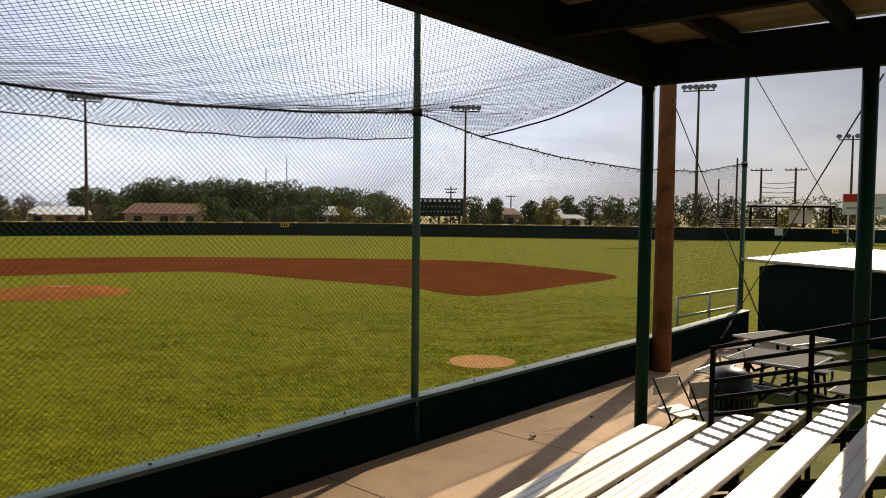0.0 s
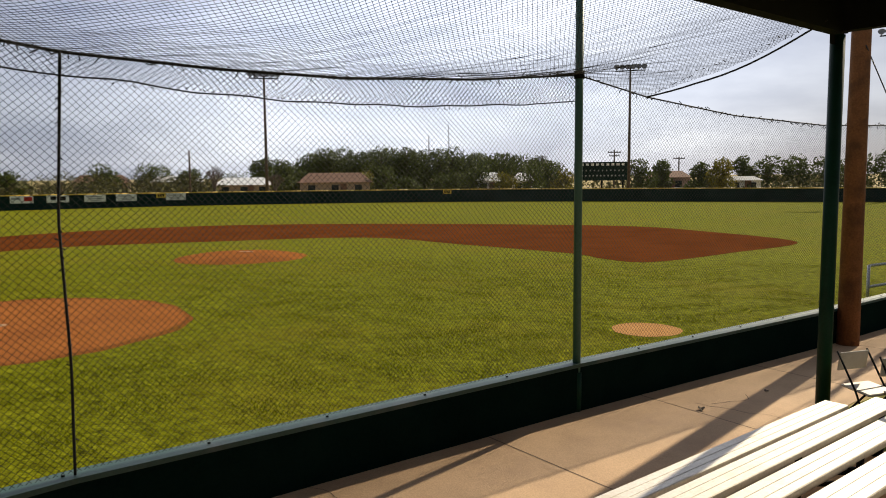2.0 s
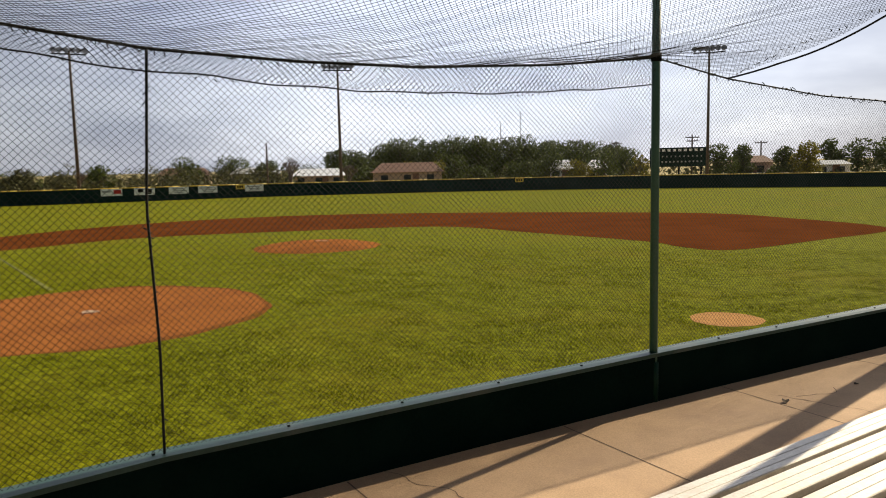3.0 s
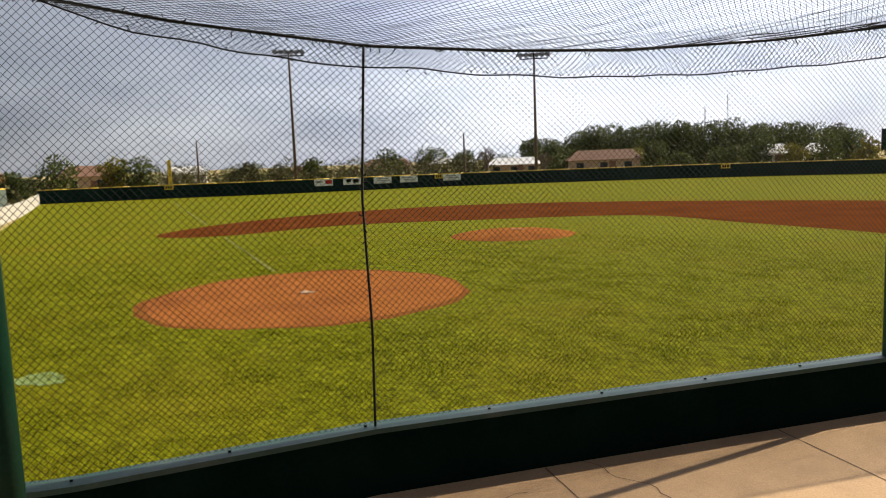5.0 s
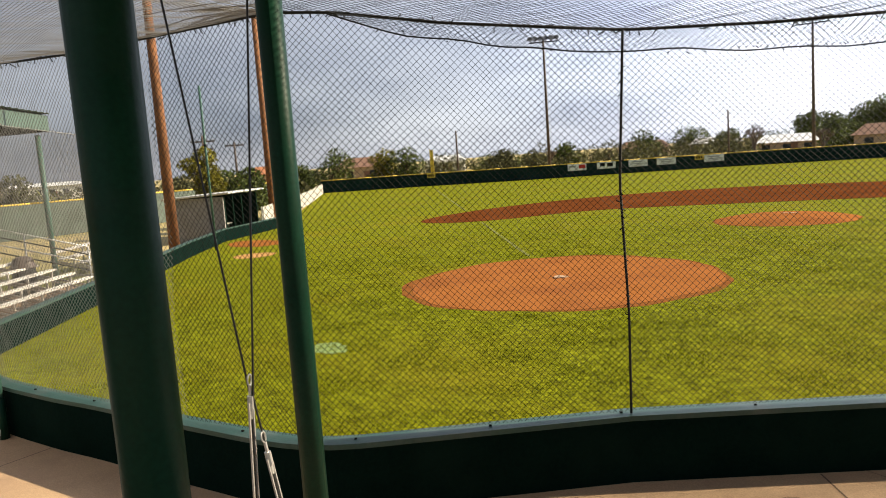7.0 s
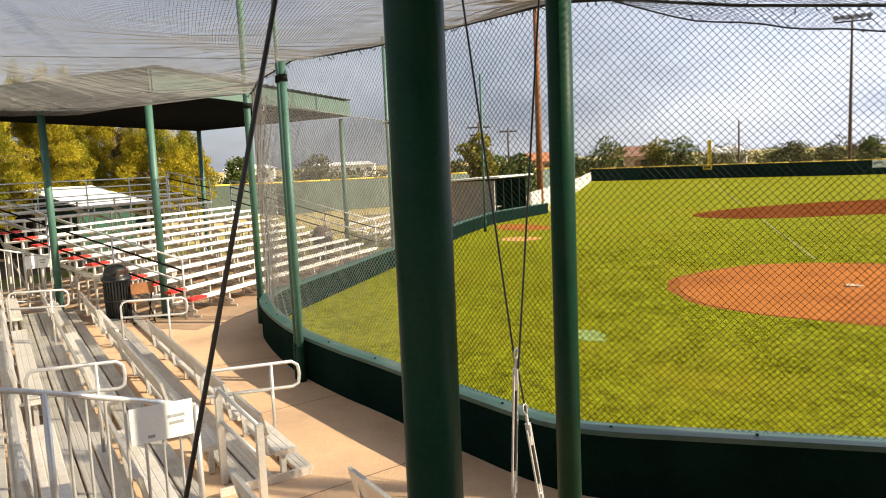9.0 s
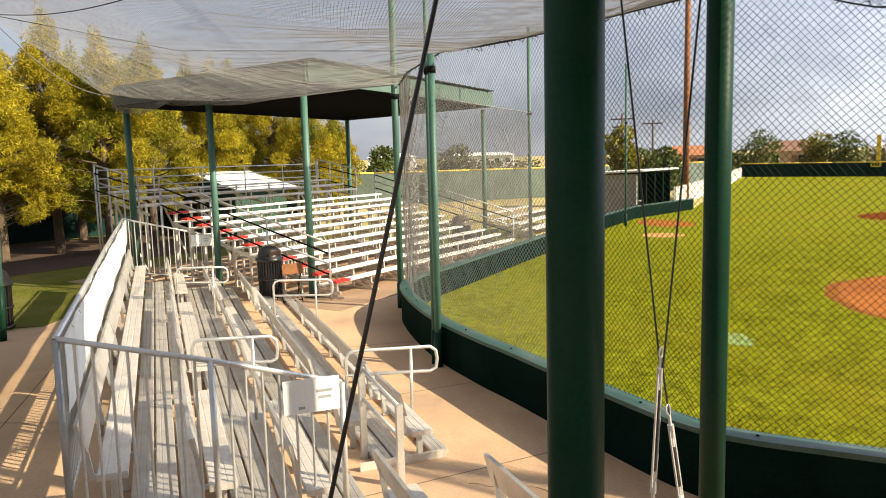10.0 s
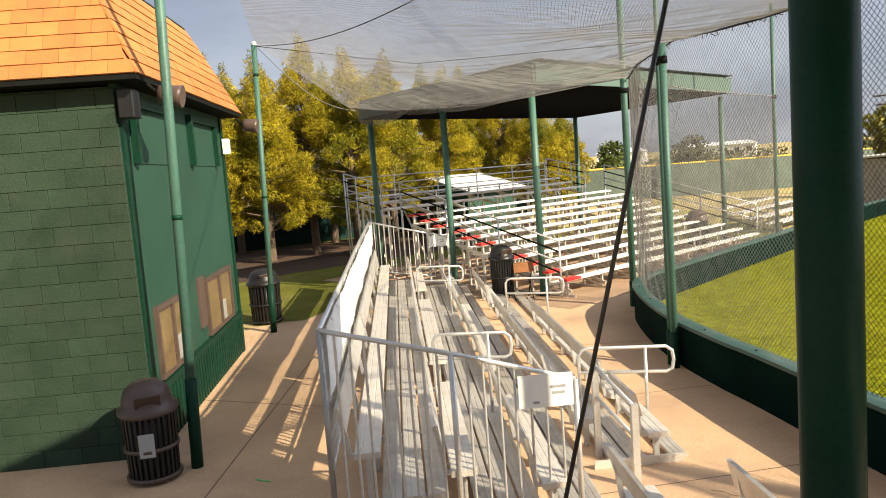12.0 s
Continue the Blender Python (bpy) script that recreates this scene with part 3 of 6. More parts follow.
net_wall("backstop_net", CABLE[:9], 0.060, 0.0023, M_NET, "black knotted backstop net hung over the low wall")
net_wall("backstop_net", CABLE[8:], 0.060, 0.0021, M_NETLIT, "sunlit grey net hung over the curved low wall")
net_wall("backstop_net", CABLE_R, 0.060, 0.0018, M_NET, "fine dark net beside the walk")
net_wall("backstop_net", CABLE_L, 0.058, 0.0025, M_NETLIT, "grey net along the far low wall", low=0.8)


def canopy(name, front, back, pitch, r, mat, label, sag, cross):
    fp, fl = path_at(front)
    bp, bl = path_at(back)

    def fn(s, t):
        k, w = s / fl, t / cross
        a, b = fp(fl * k), bp(bl * k)
        p = a.lerp(b, w)
        dip = sag * math.sin(w * math.pi) * (0.55 + 0.45 * math.sin(k * math.pi)) + 0.05 * wob(s, t, 0.8, 2.0) + 0.015 * wob(s, t, 5.0, 7.0)
        return (p.x, p.y, p.z - dip)
    me = strand_sheet(name, fn, fl, cross, pitch, r, mat, label, rows=12)
    return tagged(part(name, me, mat), label, "net", kind="stuff"), fn


FRONT_B = [(*at2(SL - 0.5, 0.0), )[:2] + (4.62,), (*at2(5.0, 0.0), )[:2] + (4.62,), (*at2(0.0, 0.0), )[:2] + (4.62,)]
canopy("overhead_net", [(0.27, 10.28, 3.9)] + CABLE[:8], FRONT_B, 0.060, 0.0023, M_NET, "black net stretched from the cable up to the shelter roof", 0.16, 2.6)
REAR_B = [at2(0.0, 0.0, 4.62), at2(0.0, 3.6, 4.62), (-6.6, -3.1, 5.2), (-13.58, -5.78, 5.45)]
LEFT_F = CABLE[7:]
canopy("overhead_net", LEFT_F + [(-16.0, -0.75, 4.3)], REAR_B + [(-19.6, -5.7, 4.6)], 0.05, 0.0019, M_NETLIT, "sagging grey net draped over the bleachers", 0.45, 6.4)


def skirt():
    """Loose overlap of the net that hangs from the cable down to its hem cord."""
    top, tl = path_at(CABLE[:7][::-1])
    low, ll = path_at(HEM)

    def fn(p, t):
        a, b = top(tl * p / ll), low(p)
        k = t / 0.25
        q = a.lerp(b, k)
        w = 0.05 * math.sin(k * math.pi) + 0.02 * wob(p, t, 3.0, 5.0)
        return (q.x + w, q.y - w, q.z + 0.02 * wob(p, t, 4.0, 1.0))
    tagged(part("net_skirt", strand_sheet("net_skirt", fn, ll, 0.25, 0.058, 0.0022, M_NET, "", rows=4), M_NET), "loose black net fold between cable and hem", "net", kind="stuff")


skirt()


def drape():
    """Loose net edge that hangs over the far roof's side in scallops."""
    a, b = Vector((-15.85, -0.75, 4.76)), Vector((-18.95, -5.35, 4.6))
    n = Vector((0.83, -0.55, 0))

    def fn(s, t):
        k = s / 5.6
        fall = 0.18 + 0.42 * abs(math.sin(k * math.pi * 1.6 + 0.5)) ** 1.5
        p = a.lerp(b, k) + n * (0.12 + 0.03 * wob(s, t, 2.0))
        return (p.x, p.y, p.z + 0.06 - t / 0.7 * fall)
    tagged(part("net_drape", strand_sheet("net_drape", fn, 5.6, 0.7, 0.035, 0.0028, M_NETLIT, ""), M_NETLIT), "loose grey net edge hanging from the roof", "net", kind="stuff")


drape()


def net_fold():
    """Bunched vertical edge of the grey net that hangs beside the far wall post."""
    def fn(p, t):
        w = 0.05 * math.sin(p * 30 + t * 1.1) + 0.04 * wob(p, t, 1.5, 9.0)
        return (-14.72 - 0.75 * p + w * 0.4, 1.12 + 0.5 * p + w, 0.5 + t)
    tagged(part("net_fold", strand_sheet("net_fold", fn, 0.42, 3.8, 0.03, 0.0022, M_NETLIT, "", rows=24), M_NETLIT), "bunched grey net edge hanging beside the wall post", "net", kind="stuff")


net_fold()


def rope(name, pts, r, mat, label, fuzz=0.0, sag=0.0, wobble=0.0, category="rope"):
    place, run = path_at(pts)
    n = max(12, int(run / 0.16))
    line = []
    for i in range(n + 1):
        p = place(run * i / n).copy()
        p.z -= sag * math.sin(math.pi * i / n) - wobble * wob(i * 0.31, 0.0, 1.0, r * 100)
        line.append(p)
    ob = thing(name, label, category)
    part("cord", Mesh().tube(line, r, 6), mat, ob, smooth=True)
    if fuzz:
        me, rng = Mesh(), random.Random(int(run * 10))
        for i in range(int(run / 0.07)):
            p = place(run * i / (run / 0.07)) + Vector((0, 0, rng.uniform(-0.02, 0.02)))
            q = p + Vector((rng.uniform(-1, 1), rng.uniform(-1, 1), rng.uniform(-1, 0.6))) * fuzz
            me.tube([p, q], 0.006, 3, cap=False)
        tagged(part("lashing", me, mat, ob), kind="stuff")
    return ob


rope("net_cable", CABLE, 0.013, M_NET, "black cable with lashed net edge above the wall", fuzz=0.05)
rope("net_cable", CABLE_R, 0.010, M_NET, "dark cable carrying the side net", fuzz=0.06)
rope("net_cable", CABLE_L, 0.010, M_NETLIT, "grey cable carrying the far net", fuzz=0.05)
rope("net_hem", HEM, 0.007, M_NET, "wavy black hem cord below the cable", fuzz=0.02, wobble=0.03)
rope("net_hem", [(0.27, 10.28, 3.9), (0.85, 10.0, 4.16), at2(SL - 0.5, 0.1, 4.6)], 0.011, M_NET, "black edge cord running to the roof", fuzz=0.04, sag=0.16)
rope("net_hem", [(-13.58, -5.78, 5.45), (-19.6, -5.7, 4.6)], 0.008, M_NETLIT, "grey net edge between pole and roof", sag=0.3)
rope("seam_rope", [(-4.24, 5.15, 3.85), (-4.31, 5.12, 2.6), (-4.27, 5.12, 1.5), (-4.26, 5.08, 0.62)], 0.011, M_NET, "black seam rope joining two nets", fuzz=0.03, wobble=0.0)
rope("net_rib", [(-13.58, -5.78, 5.43), (-11.7, -2.4, 4.55), (-10.4, 1.3, 4.34)], 0.006, M_NET, "thin dark rope across the sagging net")
rope("net_rib", [(-13.58, -5.78, 5.43), at2(0.0, 1.0, 4.62)], 0.006, M_NET, "thin dark rope under the sagging net", sag=0.42)


def net_post(x, y, h, r=0.048, label="tall round green net post at the low wall"):
    ob = thing("net_post", label, "post", pose(x, y, 0), "net posts")
    part("shaft", Mesh().tube([(x, y, 0), (x, y, h)], r, 16), M_POST, ob, smooth=True)
    part("collar", Mesh().tube([(x, y, 4.04), (x, y, 4.13)], r + 0.014, 16), M_DARK, ob, smooth=True)
    part("foot", Mesh().tube([(x, y, 0), (x, y, 0.5)], r + 0.012, 16), M_GREEN, ob, smooth=True)
    return ob


net_post(-0.56, 9.32, 6.2)
net_post(-10.3, 1.12, 4.3)
net_post(-14.6, 0.93, 6.9, 0.062)
net_post(-10.46, 1.08, 6.6, 0.03, "thin upper net mast beside the wall post")
net_post(7.05, 18.15, 6.6, 0.055, "tall green net post by the dugout")
net_post(-20.9, 5.15, 6.45, 0.05)
net_post(-28.6, 11.0, 6.35, 0.045)
for x, y, h in ((-7.06, -4.14, 7.0), (-13.5, -5.95, 5.48)):
    g = thing("canopy_pole", "slender green steel pole beside the path", "pole", pose(x, y, 0), "canopy poles")
    lx, ly = -0.015, 0.027      # lean for each metre of height
    part("shaft", Mesh().tube([(x, y, 0), (x + lx * h, y + ly * h, h)], 0.05, 16), M_POST, g, smooth=True)
    part("sleeve", Mesh().tube([(x, y, 0), (x + lx * 0.95, y + ly * 0.95, 0.95)], 0.062, 16), M_GREEN, g, smooth=True)
    part("cap", Mesh().lathe(pose(x + lx * h, y + ly * h, h), [(0.0, 0.05), (0.03, 0.045), (0.055, 0.02), (0.058, -0.03)], 14), M_GALV, g, smooth=True)
    for z in (2.6, h - 0.6):
        part("weld_band", Mesh().tube([(x + lx * z, y + ly * z, z), (x + lx * (z + 0.05), y + ly * (z + 0.05), z + 0.05)], 0.055, 16), M_GREEN, g, smooth=True)


def guy_wire(pts, r, label, buckle=None):
    """A cable along points; buckle: the share of its last stretch that a turnbuckle takes."""
    ob = thing("guy_wire", label, "cable", pose(*pts[-1]))
    part("wire", Mesh().tube(pts, r, 8), M_CABLE, ob, smooth=True)
    if buckle:
        a, b = Vector(pts[-2]), Vector(pts[-1])
        p, q = a.lerp(b, buckle[0]), a.lerp(b, buckle[1])
        d = (q - p).normalized()
        side = d.cross(Vector((1, 0.6, 0))).normalized() * 0.018
        me = Mesh()
        for k in (-1, 1):
            me.tube([p + side * k, q + side * k], 0.007, 6)
        for e in (p, q):
            me.tube([e - d * 0.035, e + d * 0.035], 0.019, 8)
        me.tube([p - d * 0.09, p + d * 0.09], 0.010, 6)
        me.tube([q - d * 0.09, q + d * 0.09], 0.010, 6)
        part("turnbuckle", me, M_GALV, ob, "galvanised turnbuckle")
        part("eye", Mesh().tube([p - d * 0.09 + side * math.cos(t * 0.6283) - d * 0.03 * (1 + math.sin(t * 0.6283)) for t in range(11)], 0.005, 5), M_GALV, ob)
    return ob


guy_wire([(-4.07, 1.28, 4.5), (-3.96, 1.56, 1.75), (-3.985, 1.49, 0.05)], 0.006, "taut steel guy wire with a turnbuckle", (0.02, 0.40))
guy_wire([(-3.85, 1.78, 4.5), (-3.95, 1.57, 1.74), (-3.85, 1.79, 0.05)], 0.006, "slanting steel guy wire with a turnbuckle", (0.20, 0.44))
guy_wire([(-3.47, 0.56, 4.55), (-3.53, -0.5, 0.25)], 0.011, "dark guy cable beside the bleachers")
guy_wire([(7.05, 18.2, 6.55), (12.6, 23.2, 1.95)], 0.010, "guy cable from the net post")
guy_wire([at2(SL, 2.62, 4.4), (5.95, 16.6, 0.05)], 0.009, "guy cable from the shelter post", (0.86, 0.96))
guy_wire([(3.86, 13.62, 4.95), (7.35, 17.3, 0.05)], 0.010, "guy cable from the wooden pole", (0.7, 0.86))


# ---- bleachers ----
def plank(me, a, b, w, h):
    """A ribbed metal plank with turned-down edges from a to b."""
    a, b = Vector(a), Vector(b)
    d = (b - a).normalized()
    y = Vector((0, 0, 1)).cross(d).normalized()
    prof = [(-w / 2, -h), (-w / 2, -0.006), (-w / 2 + 0.008, 0), (-w / 6, 0), (-w / 6 + 0.004, -0.004), (-w / 6 + 0.012, -0.004), (-w / 6 + 0.016, 0), (w / 6, 0), (w / 6 + 0.004, -0.004), (w / 6 + 0.012, -0.004), (w / 6 + 0.016, 0),
            (w / 2 - 0.008, 0), (w / 2, -0.006), (w / 2, -h)]
    k = len(prof)
    v = [p + y * u + Vector((0, 0, z)) for p in (a, b) for u, z in prof]
    return me.add(v, [(i, i + 1, k + i + 1, k + i) for i in range(k - 1)] + [(k - 1, 0, k, 2 * k - 1), tuple(range(k - 1, -1, -1)), tuple(range(k, 2 * k))])


def bleacher(label, o, along_d, back_d, length, rows, z0, rise, depth, seat_w=0.24, foot=1, seat_runs=None, red_end=False, step=1.8, group="bleachers", legs=M_ALU, seatmat=None, s0=0.0):
    """Rows of planks on steel frames; o is the front corner, rows climb along back_d."""
    a, b = Vector(along_d).normalized(), Vector(back_d).normalized()
    ob = thing("bleacher", label, "bleacher", pose(o[0], o[1], 0), group)

    def at(s, t, z):
        return (o[0] + a.x * s + b.x * t, o[1] + a.y * s + b.y * t, z)
    for i in range(rows):
        t, z = depth * i, z0 + rise * i
        for s1, s2 in (seat_runs or ((0, length),)):
            part("seat_plank", plank(Mesh(), at(s1, t, z), at(s2, t, z), seat_w, 0.05), seatmat or M_SEAT, ob)
            if red_end and s1 == 0:
                part("red_seat_end", plank(Mesh(), at(-0.02, t, z + 0.006), at(0.46, t, z + 0.006), seat_w + 0.01, 0.05), M_RED, ob, "red painted seat end")
        if i or foot > 1:
            for k in range(foot):
                tf = t - depth * 0.36 - k * 0.21 + (0.0 if foot == 1 else 0.05)
                part("foot_plank", plank(Mesh(), at(s0, tf, z - 0.22), at(length, tf, z - 0.22), 0.19, 0.04), seatmat or M_ALU, ob)
    n = max(2, int(length / step) + 1)
    for j in range(n):
        s = 0.12 + (length - 0.24) * j / (n - 1)
        me = Mesh()
        me.bar(at(s, -0.2, 0.03), at(s, depth * (rows - 1) + 0.2, 0.03), 0.05, 0.06)
        me.bar(at(s, -0.1, z0 - 0.27), at(s, depth * (rows - 1) + 0.12, z0 + rise * (rows - 1) - 0.27), 0.05, 0.06)
        for i in range(rows):
            me.bar(at(s, depth * i, 0.05), at(s, depth * i, z0 + rise * i - 0.05), 0.045, 0.045, (a.x, a.y, 0))
        me.bar(at(s, 0, 0.05), at(s, depth * (rows - 1), z0 + rise * (rows - 1) - 0.3), 0.04, 0.04)
        part("frame", me, legs, ob)
    return ob, at


near, near_at = bleacher("long pale metal bleacher under the shelter roof", at2(SL - 0.95, 0.56)[:2], -U, V, SL - 1.1, 8, 0.44, 0.15, 0.5, seat_w=0.25, legs=M_DARK)
# its sloping end rail
rail = thing("end_rail", "dark steel rail with five bars at the bleacher end", "railing", pose(*near_at(0, 1.1, 0)))
for v in (0.70, 1.68, 2.9):
    x, y, _ = near_at(0.08, v, 0)
    part("rail_post", Mesh().bar((x, y, 0.05), (x, y, 1.46 + 0.29 * (v - 0.70)), 0.045, 0.045, (U.x, U.y, 0)), M_DARK, rail)
for k in range(5):
    z = 1.44 - 0.185 * k
    part("rail_bar", Mesh().bar(near_at(0.08, 0.68, z), near_at(0.08, 3.3, z + 0.29 * 2.62), 0.042, 0.042), M_DARK, rail)

CO, CW, CN = Vector((-5.5, -2.1)), Vector((-0.973, -0.232)), Vector((-0.232, 0.973))


def c2(s, n):
    p = CO + CW * s + CN * n
    return (p.x, p.y)


def bench_with_back(parent, s1, s2, n, z, w=0.27):
    """A seat plank with a tilted back board and its brackets."""
    part("seat_plank", plank(Mesh(), (*c2(s1, n), z), (*c2(s2, n), z), w, 0.05), M_SEAT, parent)
    lean = Vector((-CN.x * 0.25, -CN.y * 0.25, 1)).normalized()
    a, b = Vector((*c2(s1 + 0.02, n - 0.19), z + 0.27)), Vector((*c2(s2 - 0.02, n - 0.19), z + 0.27))
    part("back_board", Mesh().bar(a, b, 0.028, 0.22, lean), M_ALU, parent)
    k = max(2, int((s2 - s1) / 1.1) + 1)
    for j in range(k):
        s = s1 + 0.12 + (s2 - s1 - 0.24) * j / (k - 1)
        me = Mesh()
        me.bar((*c2(s, n + 0.05), z - 0.06), (*c2(s, n - 0.15), z - 0.05), 0.04, 0.03)
        me.bar((*c2(s, n - 0.14), z - 0.06), (*c2(s, n - 0.20), z + 0.34), 0.035, 0.035, (CW.x, CW.y, 0))
        me.bar((*c2(s, n), 0.02), (*c2(s, n), z - 0.05), 0.05, 0.05, (CW.x, CW.y, 0))
        part("seat_bracket", me, M_GALV, parent)


mid = thing("bleacher", "low aluminium bleacher with backed benches and plank decks", "bleacher", pose(CO.x, CO.y, 0), "bleachers")
for n, z, deck, d0, planks, runs in ((0.28, 0.72, 0.34, 0.02, 3, ((0.05, 4.0), (4.06, 8.0), (8.06, 12.0))),
                                     (1.04, 0.51, 0.14, 0.02, 3, ((0.02, 2.55), (3.5, 8.05), (9.3, 11.9))),
                                     (1.76, 0.36, 0.07, 0.02, 2, ((-0.04, 2.35), (3.45, 8.0), (9.0, 11.6))),
                                     (2.40, 0.33, 0.07, 0.96, 2, ((1.4, 2.1), (2.55, 7.0), (7.9, 10.2))),
                                     (2.97, 0.29, 0.07, 0.96, 1, ((0.98, 1.9), (2.2, 6.6)))):
    for s1, s2 in runs:
        bench_with_back(mid, s1, s2, n, z, 0.21)
    for k in range(planks):
        nn = n + 0.17 + 0.185 * k
        part("deck_plank", plank(Mesh(), (*c2(d0, nn), deck), (*c2(11.95, nn), deck), 0.165, 0.04), M_ALU, mid)
    for j in range(9):
        s = d0 + 0.1 + (11.75 - d0) * j / 8
        if deck > 0.12:
            part("deck_beam", Mesh().bar((*c2(s, n + 0.05), deck - 0.07), (*c2(s, n + 0.62), deck - 0.07), 0.05, 0.05), M_GALV, mid)
            part("deck_leg", Mesh().bar((*c2(s, n + 0.3), 0.012), (*c2(s, n + 0.3), deck - 0.09), 0.05, 0.05, (CW.x, CW.y, 0)), M_GALV, mid)
        else:
            part("deck_beam", Mesh().bar((*c2(s, n + 0.05), 0.021), (*c2(s, n + 0.17 + 0.185 * planks - 0.09), 0.021), 0.05, 0.018), M_GALV, mid)
part("deck_edge", Mesh().bar((*c2(0.93, 2.32), 0.05), (*c2(0.93, 3.18), 0.05), 0.03, 0.076), M_SEAT, mid)


def guard(name, label, pts, top, bottom, gap=0.115, r=0.011):
    """A guard rail with thin uprights along a line; top and bottom give heights at each point."""
    ob = thing(name, label, "railing", pose(pts[0][0], pts[0][1], 0))
    t3, b3 = [(*p, z) for p, z in zip(pts, top)], [(*p, z) for p, z in zip(pts, bottom)]
    part("top_rail", Mesh().tube(t3, 0.021, 10), M_GALV, ob, smooth=True)
    part("bottom_rail", Mesh().tube(b3, 0.018, 10), M_GALV, ob, smooth=True)
    for i, (p, z) in enumerate(zip(pts, top)):
        part("rail_post", Mesh().tube([(*p, 0.02), (*p, z)], 0.024, 10), M_GALV, ob, smooth=True)
    for (a, b), (c, d) in zip(zip(t3, t3[1:]), zip(b3, b3[1:])):
        a, b, c, d = map(Vector, (a, b, c, d))
        n = max(1, int((a - b).length / gap))
        for k in range(1, n):
            part("baluster", Mesh().tube([c.lerp(d, k / n), a.lerp(b, k / n)], r, 6, cap=False), M_GALV, ob, smooth=True)
    return ob


guard("guard_rail", "galvanised guard rail with upright bars at the bleacher end", [c2(0, 0), c2(0.02, 1.0), c2(0.04, 1.98)], (1.75, 1.47, 1.17), (0.12, 0.12, 0.12))
guard("guard_rail", "galvanised guard rail along the bleacher back", [c2(0, 0), c2(3.0, -0.01), c2(6.1, -0.03), c2(9.2, -0.03), c2(12.3, -0.03)], (1.75,) * 5, (0.6,) * 5, gap=0.10)
guard("guard_rail", "galvanised guard rail at the far bleacher end", [c2(12.3, -0.03), c2(12.3, 1.95)], (1.75, 1.22), (0.55, 0.25))


def rail_sheet():
    """White sheet tied to the inside of the back guard rail, a little slack between its ties."""
    nu, nv = 120, 5
    front, back = [], []
    for i in range(nu + 1):
        s = 0.04 + 12.2 * i / nu
        top = 1.735 + 0.012 * wob(s, 0.0, 3.1, 2.0)
        for j in range(nv + 1):
            k = j / nv
            n = 0.035 + 0.014 * math.sin(s * 2.5 + k * 2.0) * (1 - 0.5 * k) + 0.006 * wob(s, k, 5.0, 4.0)
            z = 1.20 + 0.01 * wob(s, 1.0, 2.3, 1.0) + (top - 1.20) * k
            front.append((*c2(s, n + 0.004), z))
            back.append((*c2(s, n), z))
    w = nv + 1
    me = Mesh()
    fs = [(i * w + j, (i + 1) * w + j, (i + 1) * w + j + 1, i * w + j + 1) for i in range(nu) for j in range(nv)]
    me.add(front, fs)
    me.add(back, [f[::-1] for f in fs])
    ob = thing("rail_sheet", "white slack plastic sheet tied along the back guard rail", "sheet", pose(*c2(0, 0), 1.2))
    part("sheet", me, M_SHEET, ob, smooth=True)
    for k in range(21):
        s = 0.06 + 12.1 * k / 20
        part("tie", Mesh().tube([(*c2(s, 0.05), 1.69), (*c2(s, 0.0), 1.775), (*c2(s, -0.03), 1.73)], 0.005, 5), M_GALV, ob)


rail_sheet()


def hand_loop(s, n, z0, z1, length, label="galvanised hand rail loop in the aisle"):
    """A bent tube hand rail that runs down the aisle."""
    ob = thing("hand_rail", label, "hand rail", pose(*c2(s, n), z0))
    a, b = Vector((*c2(s, n), 0)), Vector((*c2(s, n + length), 0))

    def q(k, z):
        p = a.lerp(b, k)
        return (p.x, p.y, z)
    top, low = (z0 + 0.62, z1 + 0.62), (z0 + 0.36, z1 + 0.36)
    part("loop", Mesh().tube([q(0.0, z0 - 0.2), q(0.0, top[0] - 0.08), q(0.03, top[0] - 0.02), q(0.1, top[0]), q(0.92, top[1] + 0.02), q(0.985, top[1] - 0.03), q(1.0, (top[1] + low[1]) / 2), q(0.985, low[1] + 0.03), q(0.92, low[1]), q(0.0, low[0])], 0.019, 10), M_GALV, ob, smooth=True)
    part("rail_post", Mesh().tube([q(0.7, z1 - 0.3), q(0.7, top[1] + 0.03)], 0.019, 10), M_GALV, ob, smooth=True)


for s in (2.45, 8.35):
    hand_loop(s, 0.95, 0.46, 0.40, 0.88)
for s in (2.1, 7.4):
    hand_loop(s, 2.5, 0.24, 0.17, 1.05)
